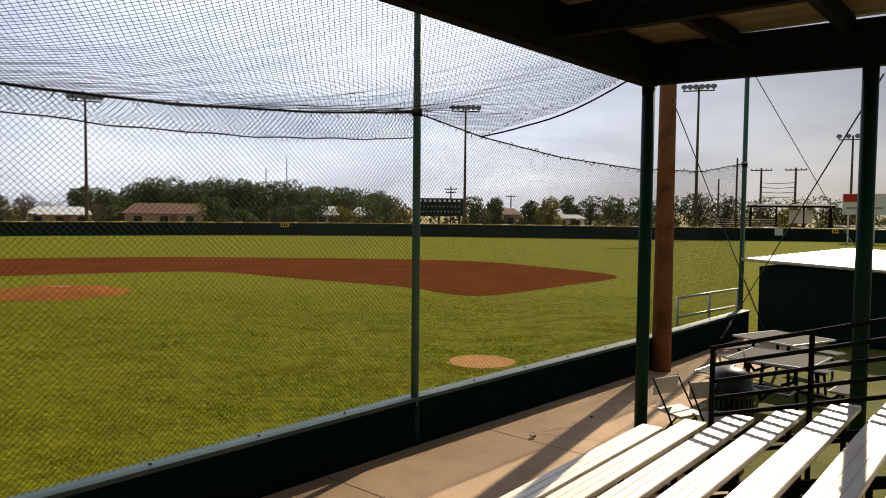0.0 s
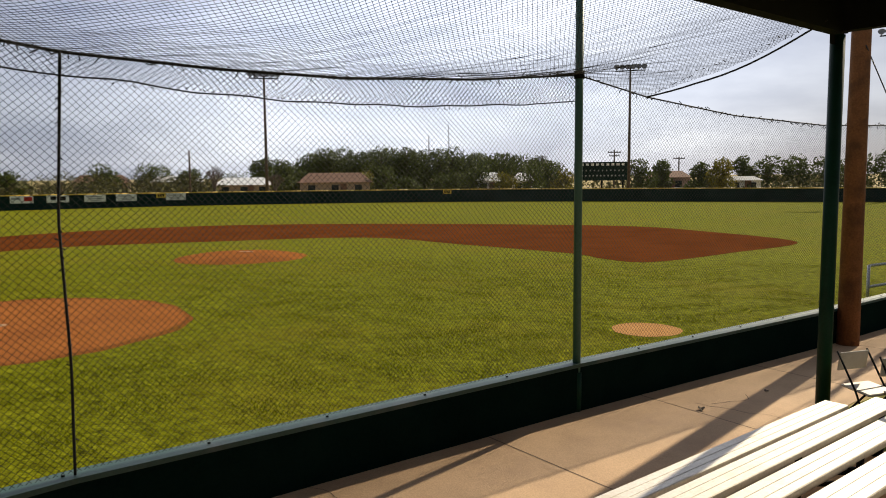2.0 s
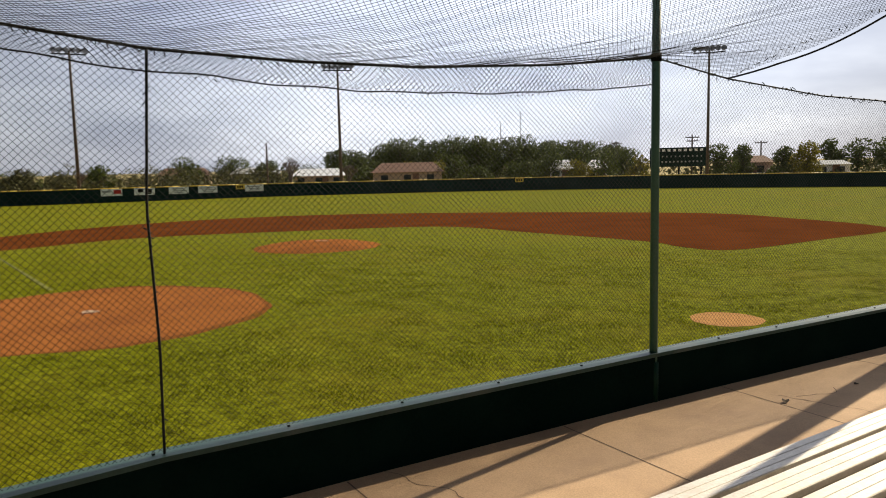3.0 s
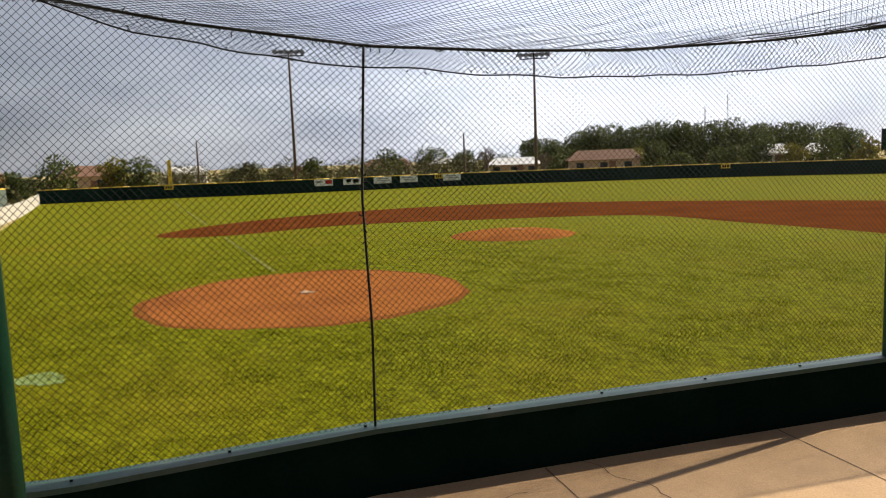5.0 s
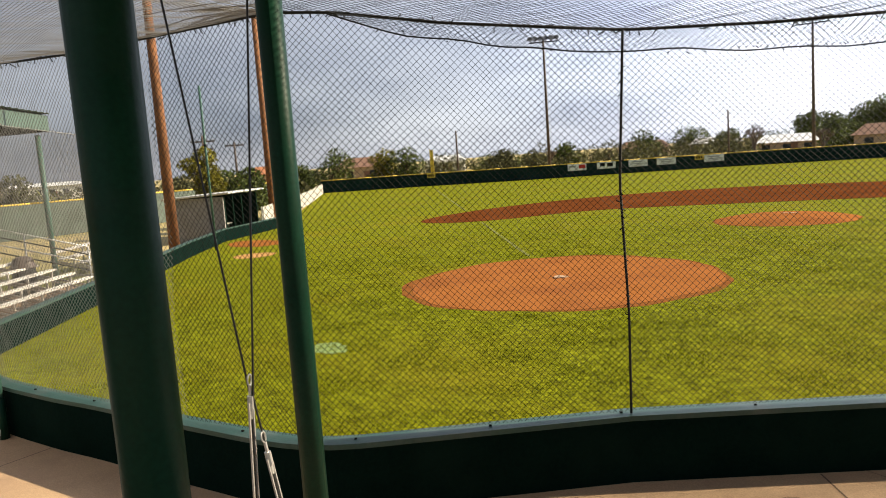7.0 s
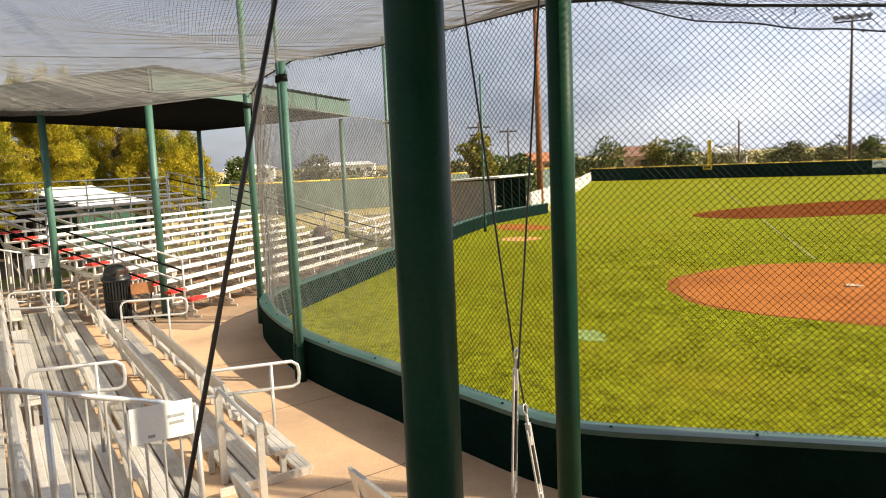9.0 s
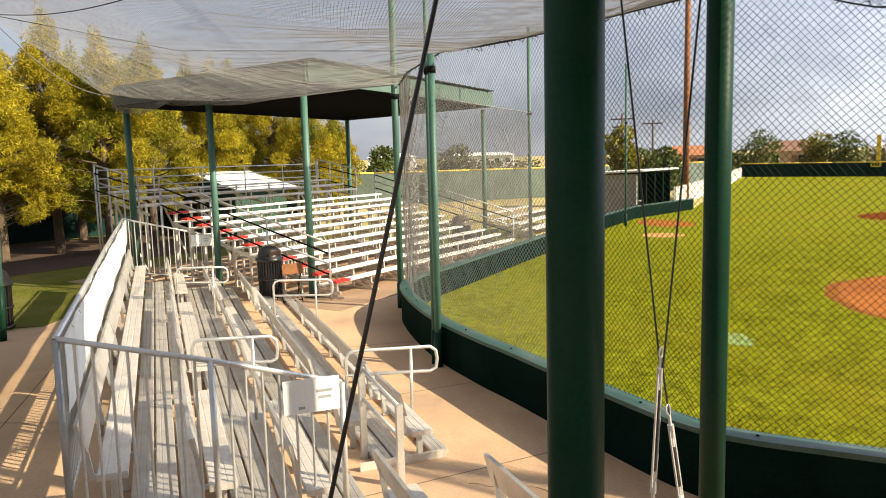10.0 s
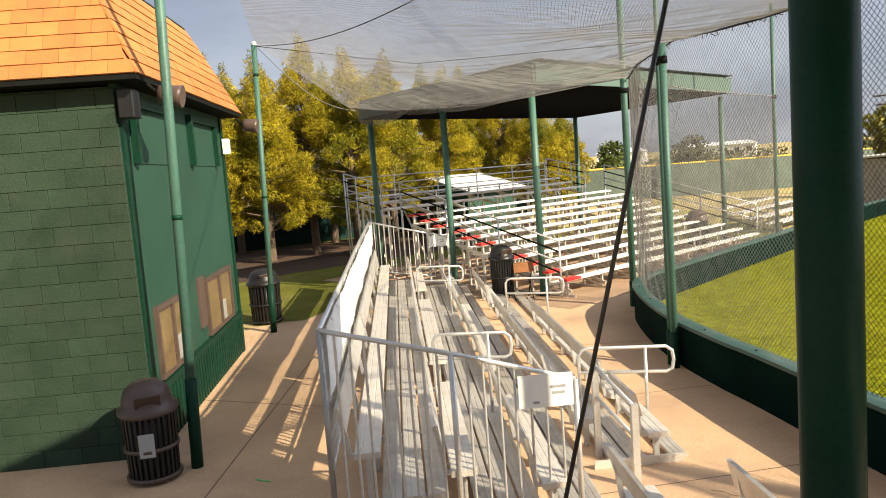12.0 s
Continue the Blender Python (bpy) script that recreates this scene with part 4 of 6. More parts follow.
# posts and rail of the front entry
entry = thing("entry_rail", "short galvanised entry rail at the bleacher front", "railing", pose(*c2(0.8, 2.5), 0))
for s, n, h in ((1.22, 2.44, 0.92), (0.48, 2.58, 0.75)):
    part("rail_post", Mesh().box(yawed(*c2(s, n), 0.012, CW), 0.06, 0.06, h, base=True), M_GALV, entry)
for z1, z2 in ((0.92, 0.74), (0.62, 0.46)):
    part("rail_bar", Mesh().tube([(*c2(1.22, 2.44), z1), (*c2(0.48, 2.58), z2)], 0.019, 8), M_GALV, entry, smooth=True)
for s, n, z, lab in ((0.03, 1.73, 1.16, "white notice sign tied to the near guard rail"), (12.26, 1.6, 1.22, "white notice sign tied to the far guard rail")):
    x, y = c2(s, n)
    sg = thing("notice_sign", lab, "sign", pose(x, y, z))
    m = yawed(x, y, z, CN)
    off = 0.035 if s < 1 else -0.035
    m = yawed(x - CW.x * off, y - CW.y * off, z - 0.05, CN)
    part("board", Mesh().rbox(m @ pose(0, 0, 0, 90, 0, 0), 0.44, 0.27, 0.006, 0.002), M_SIGNW, sg)
    for k, (dx, dz, w) in enumerate(((0.10, 0.03, 0.12), (0.10, -0.02, 0.10), (-0.08, -0.09, 0.05))):
        part("faded_print", Mesh().box(m @ pose(dx, 0.0055 * (1 if s < 1 else 1), dz), w, 0.002, 0.022), M_SIGNG, sg)
        part("faded_print", Mesh().box(m @ pose(dx, -0.0055, dz), w, 0.002, 0.022), M_SIGNG, sg)
# short benches on the walk before the bleacher
for s, n in ((-0.75, 2.30), (-1.25, 3.0)):
    sb_ = thing("bench", "short aluminium bench with a tilted back board", "bench", pose(*c2(s, n), 0), "short benches")
    bench_with_back(sb_, s - 0.75, s + 0.35, n, 0.43)

# far bleachers under the far shelter
FA, FB = Vector((-0.78, 0.626)), Vector((-0.626, -0.78))
far, far_at = bleacher("long aluminium bleacher with red seat ends below the far shelter", (-15.8, -0.4), FA, FB, 8.6, 11, 0.40, 0.137, 0.496, seat_w=0.205, red_end=True, step=1.2, seatmat=M_LITSEAT)
pad = [far_at(s, t, 0.013)[:2] for s, t in ((-0.9, -0.9), (9.6, -0.9), (9.6, 8.0), (-0.9, 8.0))]
tagged(part("bleacher_pad", Mesh().slab(pad, -0.05, 0.014), M_PAD), "darker tan concrete pad below the far bleachers", "pavement", kind="structure")
far2, far2_at = bleacher("tall rear aluminium bleacher behind the first rows", (-19.6, -5.1), FA, FB, 8.6, 3, 1.95, 0.16, 0.6, step=1.4, seatmat=M_LITSEAT)
for fa_at, L, D, z0, z1, nm in ((far_at, 8.6, 5.2, 0.55, 1.95, "far"), (far2_at, 8.6, 1.7, 1.95, 2.3, "rear")):
    for s in (-0.08, L + 0.08):
        rl = thing("side_rail", "sloping dark steel side rail of the far bleacher", "railing", pose(*fa_at(s, 0, 0)), "far side rails")
        for k in range(4):
            part("rail_bar", Mesh().tube([fa_at(s, 0.0, z0 + 0.22 * k), fa_at(s, D, z1 + 0.22 * k)], 0.02, 8), M_GALV if k % 2 else M_DARK, rl, smooth=True)
        for j in range(4):
            t = D * j / 3
            part("rail_post", Mesh().tube([fa_at(s, t, 0.02), fa_at(s, t, z0 + 0.66 + (z1 - z0) * j / 3)], 0.022, 8), M_GALV, rl, smooth=True)
rb = thing("back_rail", "galvanised back rail above the far bleacher", "railing", pose(*far2_at(0, 1.7, 0)))
for k in range(4):
    part("rail_bar", Mesh().tube([far2_at(0, 1.7, 2.15 + 0.22 * k), far2_at(8.6, 1.7, 2.15 + 0.22 * k)], 0.018, 8), M_GALV, rb, smooth=True)
for j in range(6):
    part("rail_post", Mesh().tube([far2_at(8.6 * j / 5, 1.7, 0.02), far2_at(8.6 * j / 5, 1.7, 2.84)], 0.02, 8), M_GALV, rb, smooth=True)
small, _ = bleacher("small low aluminium bleacher on the far grass", (-25.6, 6.4), (-0.83, 0.55), (-0.55, -0.83), 5.0, 4, 0.36, 0.16, 0.62, red_end=False)

# far shelter
FS, FU, FV = Vector((-16.2, -0.85)), Vector((-0.83, 0.557)), Vector((-0.557, -0.83))


def f2(u, v, z):
    p = FS + FU * u + FV * v
    return (p.x, p.y, z)


for u, v, h in ((0, 0, 4.4), (0, 2.6, 4.32), (0, 5.2, 4.25), (9.5, 0, 4.4), (9.5, 5.2, 4.35)):
    x, y, _ = f2(u, v, 0)
    ps = thing("shelter_post", "round green post of the far shelter", "post", pose(x, y, 0), "far shelter posts")
    part("shaft", Mesh().tube([(x, y, 0), (x, y, h)], 0.075, 16), M_POST, ps, smooth=True)
    part("base_plate", Mesh().box(yawed(x, y, 0.02, FU), 0.26, 0.26, 0.02), M_GREEN, ps)
fr = thing("shelter_roof", "low far shelter roof with pale green fascia and shade-black underside", "roof", pose(*f2(5, 2.6, 4.4)))
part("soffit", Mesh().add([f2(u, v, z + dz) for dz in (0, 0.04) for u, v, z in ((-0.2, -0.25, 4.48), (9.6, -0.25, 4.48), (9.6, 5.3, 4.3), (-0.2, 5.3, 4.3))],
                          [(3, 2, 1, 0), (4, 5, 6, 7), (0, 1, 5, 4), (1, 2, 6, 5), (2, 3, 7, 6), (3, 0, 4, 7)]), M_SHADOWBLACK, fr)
M_FASC = material("pale_green_fascia", (0.075, 0.12, 0.095), 0.5, vary=0.12, bump=0.05)
for nm, a, b in (("front_fascia", f2(-0.2, -0.27, 4.72), f2(9.6, -0.27, 4.72)), ("side_fascia", f2(-0.22, -0.25, 4.72), f2(-0.22, 5.3, 4.54)), ("side_fascia", f2(9.62, -0.25, 4.72), f2(9.62, 5.3, 4.54))):
    part(nm, Mesh().bar(a, b, 0.05, 0.42), M_FASC, fr)
me = Mesh()
for i in range(58):
    u = -0.3 + 10.0 * i / 57
    for v, z in ((-0.4, 4.97), (5.4, 4.77)):
        me.v.append(f2(u, v, z + (0.03 if i % 2 else 0)))
me.f = [(i * 2, i * 2 + 2, i * 2 + 3, i * 2 + 1) for i in range(57)]
part("ribbed_roof", me, M_FASC, fr)


# ---- block building with the mansard roof ----
BN, BF = Vector((-7.37, -4.76)), Vector((-12.13, -5.94))
BW = (BF - BN).normalized()
BL = Vector((-BW.y, BW.x)) * (-1 if BW.x > 0 else 1)
EAVE = 4.05
house = tagged(new("concession_building"), "dark green block building with an orange shingled mansard roof", "building")
house.matrix_basis = pose(BN.x, BN.y, 0)
inner = [BN, BF, BF + BL * 4.6, (BN + BF) / 2 + BL * 4.62, BN + BL * 4.6]
core = []
for p in inner:
    c = sum(inner, Vector((0, 0))) / 5
    core.append(tuple(p + (c - p).normalized() * 0.05))
part("wall", Mesh().slab(core, 0.0, EAVE - 0.02), M_MORTAR, house)
# service side: stucco wall with two sunk panels and two hatches
side_n = Vector((-BW.y, BW.x))
side_n = side_n if side_n.y > 0 else -side_n
SLEN = (BF - BN).length


def sp(s, z, o=0.0):
    p = BN + BW * s + side_n * o
    return Vector((p.x, p.y, z))


def panel(name, s1, s2, z1, z2, o1, o2, mat, parent, label=""):
    me = Mesh()
    me.add([sp(s, z, o) for o in (o1, o2) for s, z in ((s1, z1), (s2, z1), (s2, z2), (s1, z2))], [(0, 1, 2, 3), (7, 6, 5, 4), (0, 4, 5, 1), (1, 5, 6, 2), (2, 6, 7, 3), (3, 7, 4, 0)])
    return part(name, me, mat, parent, label)


panel("stucco_wall", 0.0, SLEN, 0.0, EAVE, -0.06, 0.0, M_STUCCO, house)
panel("corner_trim", 0.0, 0.14, 0.0, EAVE, 0.0, 0.03, M_GREEN, house)
panel("corner_trim", SLEN - 0.14, SLEN, 0.0, EAVE, 0.0, 0.03, M_GREEN, house)
panel("wainscot_rail", 0.14, SLEN - 0.14, 0.66, 0.74, 0.0, 0.07, M_GREEN, house)
for k in range(34):
    s = 0.2 + k * (SLEN - 0.4) / 33
    panel("wainscot_slat", s - 0.045, s + 0.03, 0.02, 0.65, 0.0, 0.025, M_GREEN, house)
for s1, s2 in ((0.40, 1.72), (2.77, 4.18)):
    wn = panel("boarded_window", s1, s2, 3.22, 3.84, 0.0, 0.012, M_STUCCO, house, "green boarded window")
    for a, b, c, d in ((s1 - 0.09, s2 + 0.09, 3.84, 3.93), (s1 - 0.09, s1, 3.22, 3.84), (s2, s2 + 0.09, 3.22, 3.84)):
        panel("window_trim", a, b, c, d, 0.0, 0.08, M_GREEN, wn)
for s1, s2 in ((0.42, 1.55), (2.72, 4.25)):
    ht = panel("service_hatch", s1, s2, 0.80, 1.54, 0.0, 0.015, M_CLOUDY, house, "hazed tan service window")
    for a, b, c, d in ((s1 - 0.06, s2 + 0.06, 1.54, 1.60), (s1 - 0.06, s2 + 0.06, 0.76, 0.80), (s1 - 0.06, s1, 0.80, 1.54), (s2, s2 + 0.06, 0.80, 1.54), ((s1 + s2) / 2 - 0.03, (s1 + s2) / 2 + 0.03, 0.80, 1.54)):
        panel("hatch_frame", a, b, c, d, 0.0, 0.05, M_BROWNP, ht)
    panel("hatch_wicket", (s1 + s2) / 2 + 0.05, (s1 + s2) / 2 + 0.3, 0.83, 1.12, 0.015, 0.04, M_GALV, ht)
panel("notice_board", 2.28, 2.58, 0.95, 1.66, 0.0, 0.03, M_BROWNP, house, "brown notice board")
# roof: eave board, sloping shingled sides, flat top
c0 = sum(inner, Vector((0, 0))) / 5
eave = [p + (p - c0).normalized() * 0.42 for p in inner]
top = [p + (c0 - p).normalized() * 0.45 for p in inner]
part("eave", Mesh().slab([tuple(p) for p in eave], EAVE, EAVE + 0.06), M_DARK, house)
part("roof_deck", Mesh().slab([tuple(p) for p in top], EAVE + 1.38, EAVE + 1.44), M_DARK, house)
body = Mesh()
k = len(eave)
body.add([(*(p + (c0 - p).normalized() * 0.03), EAVE + 0.06) for p in eave] + [(*p, EAVE + 1.38) for p in top], [(i, (i + 1) % k, k + (i + 1) % k, k + i) for i in range(k)])
roof = part("roof", body, M_SHINGLE, house, "orange shingled mansard slope")
for s, zz in ((0.1, 3.82), (SLEN - 0.2, 3.78)):
    p = sp(s, zz + 0.1, 0.42)
    lampb = thing("flood_lamp", "round brown floodlight under the eave", "lamp", pose(*p))
    q = p + Vector((side_n.x, side_n.y, -0.15)) * 0.24
    part("housing", Mesh().tube([p, p.lerp(q, 0.3), p.lerp(q, 0.8), q], 0.095, 16, 0.12), M_BROWNP, lampb, smooth=True)
    part("bracket", Mesh().tube([sp(s, zz + 0.22, 0.3), p], 0.02, 8), M_DARK, lampb)
pb = thing("wall_box", "small dark speaker box on the wall corner", "speaker", pose(*sp(0.05, 3.7, 0.1)))
part("case", Mesh().rbox(Matrix.Translation(sp(0.02, 3.83, 0.12)) @ yawed(0, 0, 0, BW), 0.24, 0.16, 0.3, 0.01), M_BLACK, pb)
wb = thing("white_box", "white electrical box under the eave", "box", pose(*sp(SLEN - 0.1, 3.5, 0.1)))
part("case", Mesh().rbox(Matrix.Translation(sp(SLEN - 0.12, 3.55, 0.09)) @ yawed(0, 0, 0, BW), 0.1, 0.12, 0.26, 0.01), M_WHITE, wb)


# ---- trash cans ----
def trash_can(x, y, r=0.29, h=0.82, mat=None, label="black ribbed trash can with a domed lid", domed=True):
    mat = mat or M_BLACK
    ob = thing("trash_can", label, "trash can", pose(x, y, 0), "trash cans")
    m = pose(x, y, 0)
    part("liner", Mesh().lathe(m, [(0.0, 0.06), (r * 0.84, 0.06), (r * 0.9, h), (r * 0.8, h), (0, h - 0.05)], 24), M_BLACK, ob, smooth=True)
    for j in range(28):
        a = 2 * math.pi * j / 28
        c, s = math.cos(a), math.sin(a)
        part("slat", Mesh().bar((x + c * r * 0.92, y + s * r * 0.92, 0.05), (x + c * r * 0.985, y + s * r * 0.985, h), 0.03, 0.012, (c, s, 0)), M_BLACK, ob)
    for z in (0.06, h * 0.5, h - 0.01):
        part("hoop", Mesh().lathe(m, [(r * 0.93, z - 0.02), (r + 0.012, z - 0.015), (r + 0.012, z + 0.015), (r * 0.93, z + 0.02)], 24), mat, ob, smooth=True)
    if domed:
        lid = part("lid", Mesh().lathe(m, [(r + 0.035, h), (r + 0.035, h + 0.05), (r * 0.95, h + 0.07), (r * 0.93, h + 0.14), (r * 0.8, h + 0.24), (r * 0.5, h + 0.30), (0.0, h + 0.32)], 24), mat, ob, "domed plastic lid", smooth=True)
        part("flap", Mesh().box(pose(x + 0.21, y + 0.14, h + 0.15, 0, 35, 34), 0.02, 0.24, 0.16), M_BROWNP, lid)
    return ob


near_can = trash_can(-6.80, -4.46, 0.26, 0.72, M_BROWNP, "black slatted trash can with a brown domed lid beside the wall")
part("notice_plate", Mesh().rbox(pose(-6.80 + 0.245, -4.46 + 0.10, 0.43, 0, 0, 22) @ pose(0, 0, 0, 0, 90, 0), 0.24, 0.15, 0.008, 0.003), M_SIGNG, near_can, "small worn pale plate")
trash_can(-14.5, -6.5, 0.32, 0.82, M_BLACK, "black trash can with a domed lid by the lawn")
trash_can(-16.5, -1.75, 0.26, 0.82, M_BLACK, "black trash can with a lid before the far bleacher")
trash_can(-23.2, 3.5, 0.3, 0.8, M_BROWNP, "grey brown trash can behind the net")
trash_can(3.42, 9.5, 0.28, 0.66, M_BLACK, "black trash can with a shiny domed lid on the grass")


# ---- folding chairs ----
def folding_chair(x, y, yaw, mat=None, label="beige folding chair standing on the grass"):
    m = pose(x, y, 0, 0, 0, yaw)
    mat = mat or M_CHAIR
    ob = thing("folding_chair", label, "chair", m, "folding chairs")

    def w(*p):
        return m @ Vector(p)
    part("seat", Mesh().rbox(m @ pose(0, 0, 0.44, -4), 0.42, 0.40, 0.03, 0.012), mat, ob)
    part("backrest", Mesh().rbox(m @ pose(0, -0.235, 0.72, 82), 0.43, 0.22, 0.02, 0.008), mat, ob)
    for s in (-1, 1):
        part("leg", Mesh().tube([w(s * 0.22, 0.24, 0.0), w(s * 0.22, 0.02, 0.44), w(s * 0.22, -0.25, 0.84)], 0.012, 8), M_DARK, ob, smooth=True)
        part("leg", Mesh().tube([w(s * 0.20, -0.24, 0.0), w(s * 0.20, 0.14, 0.43)], 0.012, 8), M_DARK, ob, smooth=True)
    part("stretcher", Mesh().tube([w(-0.2, -0.2, 0.05), w(0.2, -0.2, 0.05)], 0.01, 8), M_DARK, ob, smooth=True)


folding_chair(2.74, 9.38, -150)
folding_chair(3.10, 9.12, -160)
folding_chair(-15.9, -1.3, 110, M_WOOD, "small brown folding chair at the bleacher end")


# ---- picnic tables ----
def picnic_table(x, y, yaw):
    m = pose(x, y, 0, 0, 0, yaw)
    ob = thing("picnic_table", "square coated metal picnic table with four benches", "picnic table", m, "picnic tables")
    part("tabletop", Mesh().rbox(m @ pose(0, 0, 0.74), 1.15, 1.15, 0.035, 0.015), M_TABLE, ob)
    part("tabletop_rim", Mesh().tube([m @ Vector(p) for p in ((-0.58, -0.58, 0.75), (0.58, -0.58, 0.75), (0.58, 0.58, 0.75), (-0.58, 0.58, 0.75), (-0.58, -0.58, 0.75))], 0.018, 8), M_GALV, ob)
    for k in range(4):
        mm = m @ pose(0, 0, 0, 0, 0, 90 * k)
        part("bench_seat", Mesh().rbox(mm @ pose(0, 0.95, 0.45), 0.95, 0.28, 0.03, 0.012), M_TABLE, ob)
        part("bench_rim", Mesh().tube([mm @ Vector(p) for p in ((-0.48, 0.81, 0.46), (0.48, 0.81, 0.46), (0.48, 1.09, 0.46), (-0.48, 1.09, 0.46), (-0.48, 0.81, 0.46))], 0.013, 6), M_GALV, ob)
        part("bench_arm", Mesh().tube([mm @ Vector(p) for p in ((0, 0.2, 0.3), (0, 0.75, 0.25), (0, 0.95, 0.44))], 0.025, 8), M_DARK, ob, smooth=True)
        part("leg", Mesh().tube([mm @ Vector(p) for p in ((0.3, 0.95, 0.44), (0.3, 1.0, 0.0))], 0.022, 8), M_DARK, ob, smooth=True)
        part("leg", Mesh().tube([mm @ Vector(p) for p in ((0.33, 0.33, 0.72), (0.4, 0.4, 0.0))], 0.028, 8), M_DARK, ob, smooth=True)


picnic_table(4.85, 11.3, 48)
picnic_table(5.75, 13.1, 30)


# ---- dugouts ----
def dugout(a, d, n, length, depth, h, label, open_front, wallmat, roofmat=None):
    """a: front corner; d along the front, n away from the field."""
    a, d, n = Vector(a), Vector(d).normalized(), Vector(n).normalized()

    def q(s, t, z):
        p = a + d * s + n * t
        return (p.x, p.y, z)
    ob = thing("dugout", label, "dugout", pose(a.x, a.y, 0))
    # Open front: inner walls take the dark green, recess shade put into their colour.
    part("back_wall", Mesh().bar(q(0, depth, h / 2), q(length, depth, h / 2), 0.12, h), M_SHADEWALL if open_front else wallmat, ob)
    for s, m_ in ((0.06, wallmat), (length - 0.06, M_SHADEWALL if open_front else wallmat)):
        part("end_wall", Mesh().bar(q(s, 0, h / 2), q(s, depth - 0.07, h / 2), 0.12, h), m_, ob)
    if open_front:
        for k in range(5):
            s = length * k / 4
            part("front_post", Mesh().tube([q(min(max(s, 0.14), length - 0.14), -0.02, 0), q(min(max(s, 0.14), length - 0.14), -0.02, h)], 0.03, 8), M_GREEN, ob)
        part("front_curb", Mesh().bar(q(0.13, 0.0, 0.2), q(length - 0.13, 0.0, 0.2), 0.1, 0.4), M_SHADEWALL, ob)
        bn = part("bench", Mesh().bar(q(0.6, depth * 0.55, 0.5), q(length - 0.6, depth * 0.55, 0.5), 0.3, 0.04), M_ALU, ob, "pale metal bench")
        for s in (0.8, length / 2, length - 0.8):
            part("bench_leg", Mesh().bar(q(s, depth * 0.55, 0.0), q(s, depth * 0.55, 0.48), 0.05, 0.25, (d.x, d.y, 0)), M_DARK, bn)
    else:
        part("front_wall", Mesh().bar(q(0.12, 0.06, h / 2), q(length - 0.12, 0.06, h / 2), 0.12, h), wallmat, ob)
    me, cnt = Mesh(), int(length / 0.14)
    for i in range(cnt + 1):
        s = -0.25 + (length + 0.5) * i / cnt
        for t, z in ((-0.35, h + 0.16), (depth + 0.3, h + 0.04)):
            me.v.append(q(s, t, z + (0.035 if i % 3 == 0 else 0)))
    me.f = [(i * 2, i * 2 + 1, i * 2 + 3, i * 2 + 2) for i in range(cnt)]
    o = len(me.v)
    me.v += [(x, y, z - 0.05) for x, y, z in me.v]
    me.f += [tuple(reversed([v + o for v in f])) for f in me.f[:cnt]]
    me.f += [(0, cnt * 2, cnt * 2 + o, o), (1, 1 + o, cnt * 2 + 1 + o, cnt * 2 + 1), (0, o, o + 1, 1), (cnt * 2, cnt * 2 + 1, o + cnt * 2 + 1, o + cnt * 2)]
    part("ribbed_roof", me, M_ROOFW, ob, "white ribbed metal roof")
    return ob


M_GREYW = material("grey_block_wall", (0.30, 0.29, 0.28), 0.85, vary=0.15, bump=0.2, dirt=(0.2, 0.19, 0.17), dirt_amount=0.4)
dugout((-32.3, 12.95), (-0.75, 0.66), (-0.66, -0.75), 5.0, 2.4, 1.95, "far open dugout with a white roof and grey end wall", True, M_GREYW)
dugout((7.4, 17.95), (0.70, 0.714), (0.714, -0.70), 8.0, 3.0, 1.66, "dark green dugout with a white ribbed roof", False, M_SCREEN)


# ---- wooden and light poles ----
def wood_pole(x, y, h, r, label, mat=None, arms=()):
    ob = thing("utility_pole", label, "pole", pose(x, y, 0), "wooden poles")
    part("shaft", Mesh().tube([(x, y, -0.1), (x, y, h * 0.5), (x, y, h)], r, 14, r * 0.72), mat or M_WOOD, ob, smooth=True)
    for z, w, yaw in arms:
        m = pose(x, y, z, 0, 0, yaw)
        part("crossarm", Mesh().box(m, w, 0.12, 0.14), M_GREYWOOD, ob)
        for s in (-0.9, -0.45, 0.45, 0.9):
            part("insulator", Mesh().lathe(m @ pose(s * w / 2, 0, 0.07), [(0.03, 0), (0.06, 0.06), (0.05, 0.14), (0.0, 0.18)], 8), M_LAMP, ob)
    return ob


wood_pole(3.84, 13.8, 9.0, 0.18, "thick reddish brown wooden pole on the walk")
wood_pole(-30.4, 10.0, 11.0, 0.22, "tall brown wooden pole beside the dugout")
wood_pole(-40.5, 19.2, 12.0, 0.2, "tall brown wooden pole behind the dugout")


def polar(az, d):
    return (-0.2 + d * math.sin(radians(az)), d * math.cos(radians(az)))


def light_pole(x, y, h, yaw, n=6, label="tall field light pole with a row of floodlights", mat=None):
    ob = thing("field_light", label, "light pole", pose(x, y, 0), "field lights")
    part("shaft", Mesh().tube([(x, y, 0), (x, y, h)], 0.2, 12, 0.11), mat or M_GREYWOOD, ob, smooth=True)
    m = pose(x, y, h - 0.5, 0, 0, yaw)
    part("crossarm", Mesh().box(m, 3.4, 0.12, 0.12), M_DARK, ob)
    for k in range(n):
        mm = m @ pose(-1.55 + 3.1 * k / (n - 1), 0, 0.35, 62, 0, 0)
        hd = part("floodlight", Mesh().lathe(mm, [(0.0, -0.25), (0.12, -0.22), (0.18, -0.1), (0.34, 0.18), (0.32, 0.18), (0.0, 0.05)], 12), M_LAMP, ob, smooth=True)
        part("yoke", Mesh().box(m @ pose(-1.55 + 3.1 * k / (n - 1), 0, 0.16), 0.05, 0.05, 0.3), M_DARK, hd)
    return ob


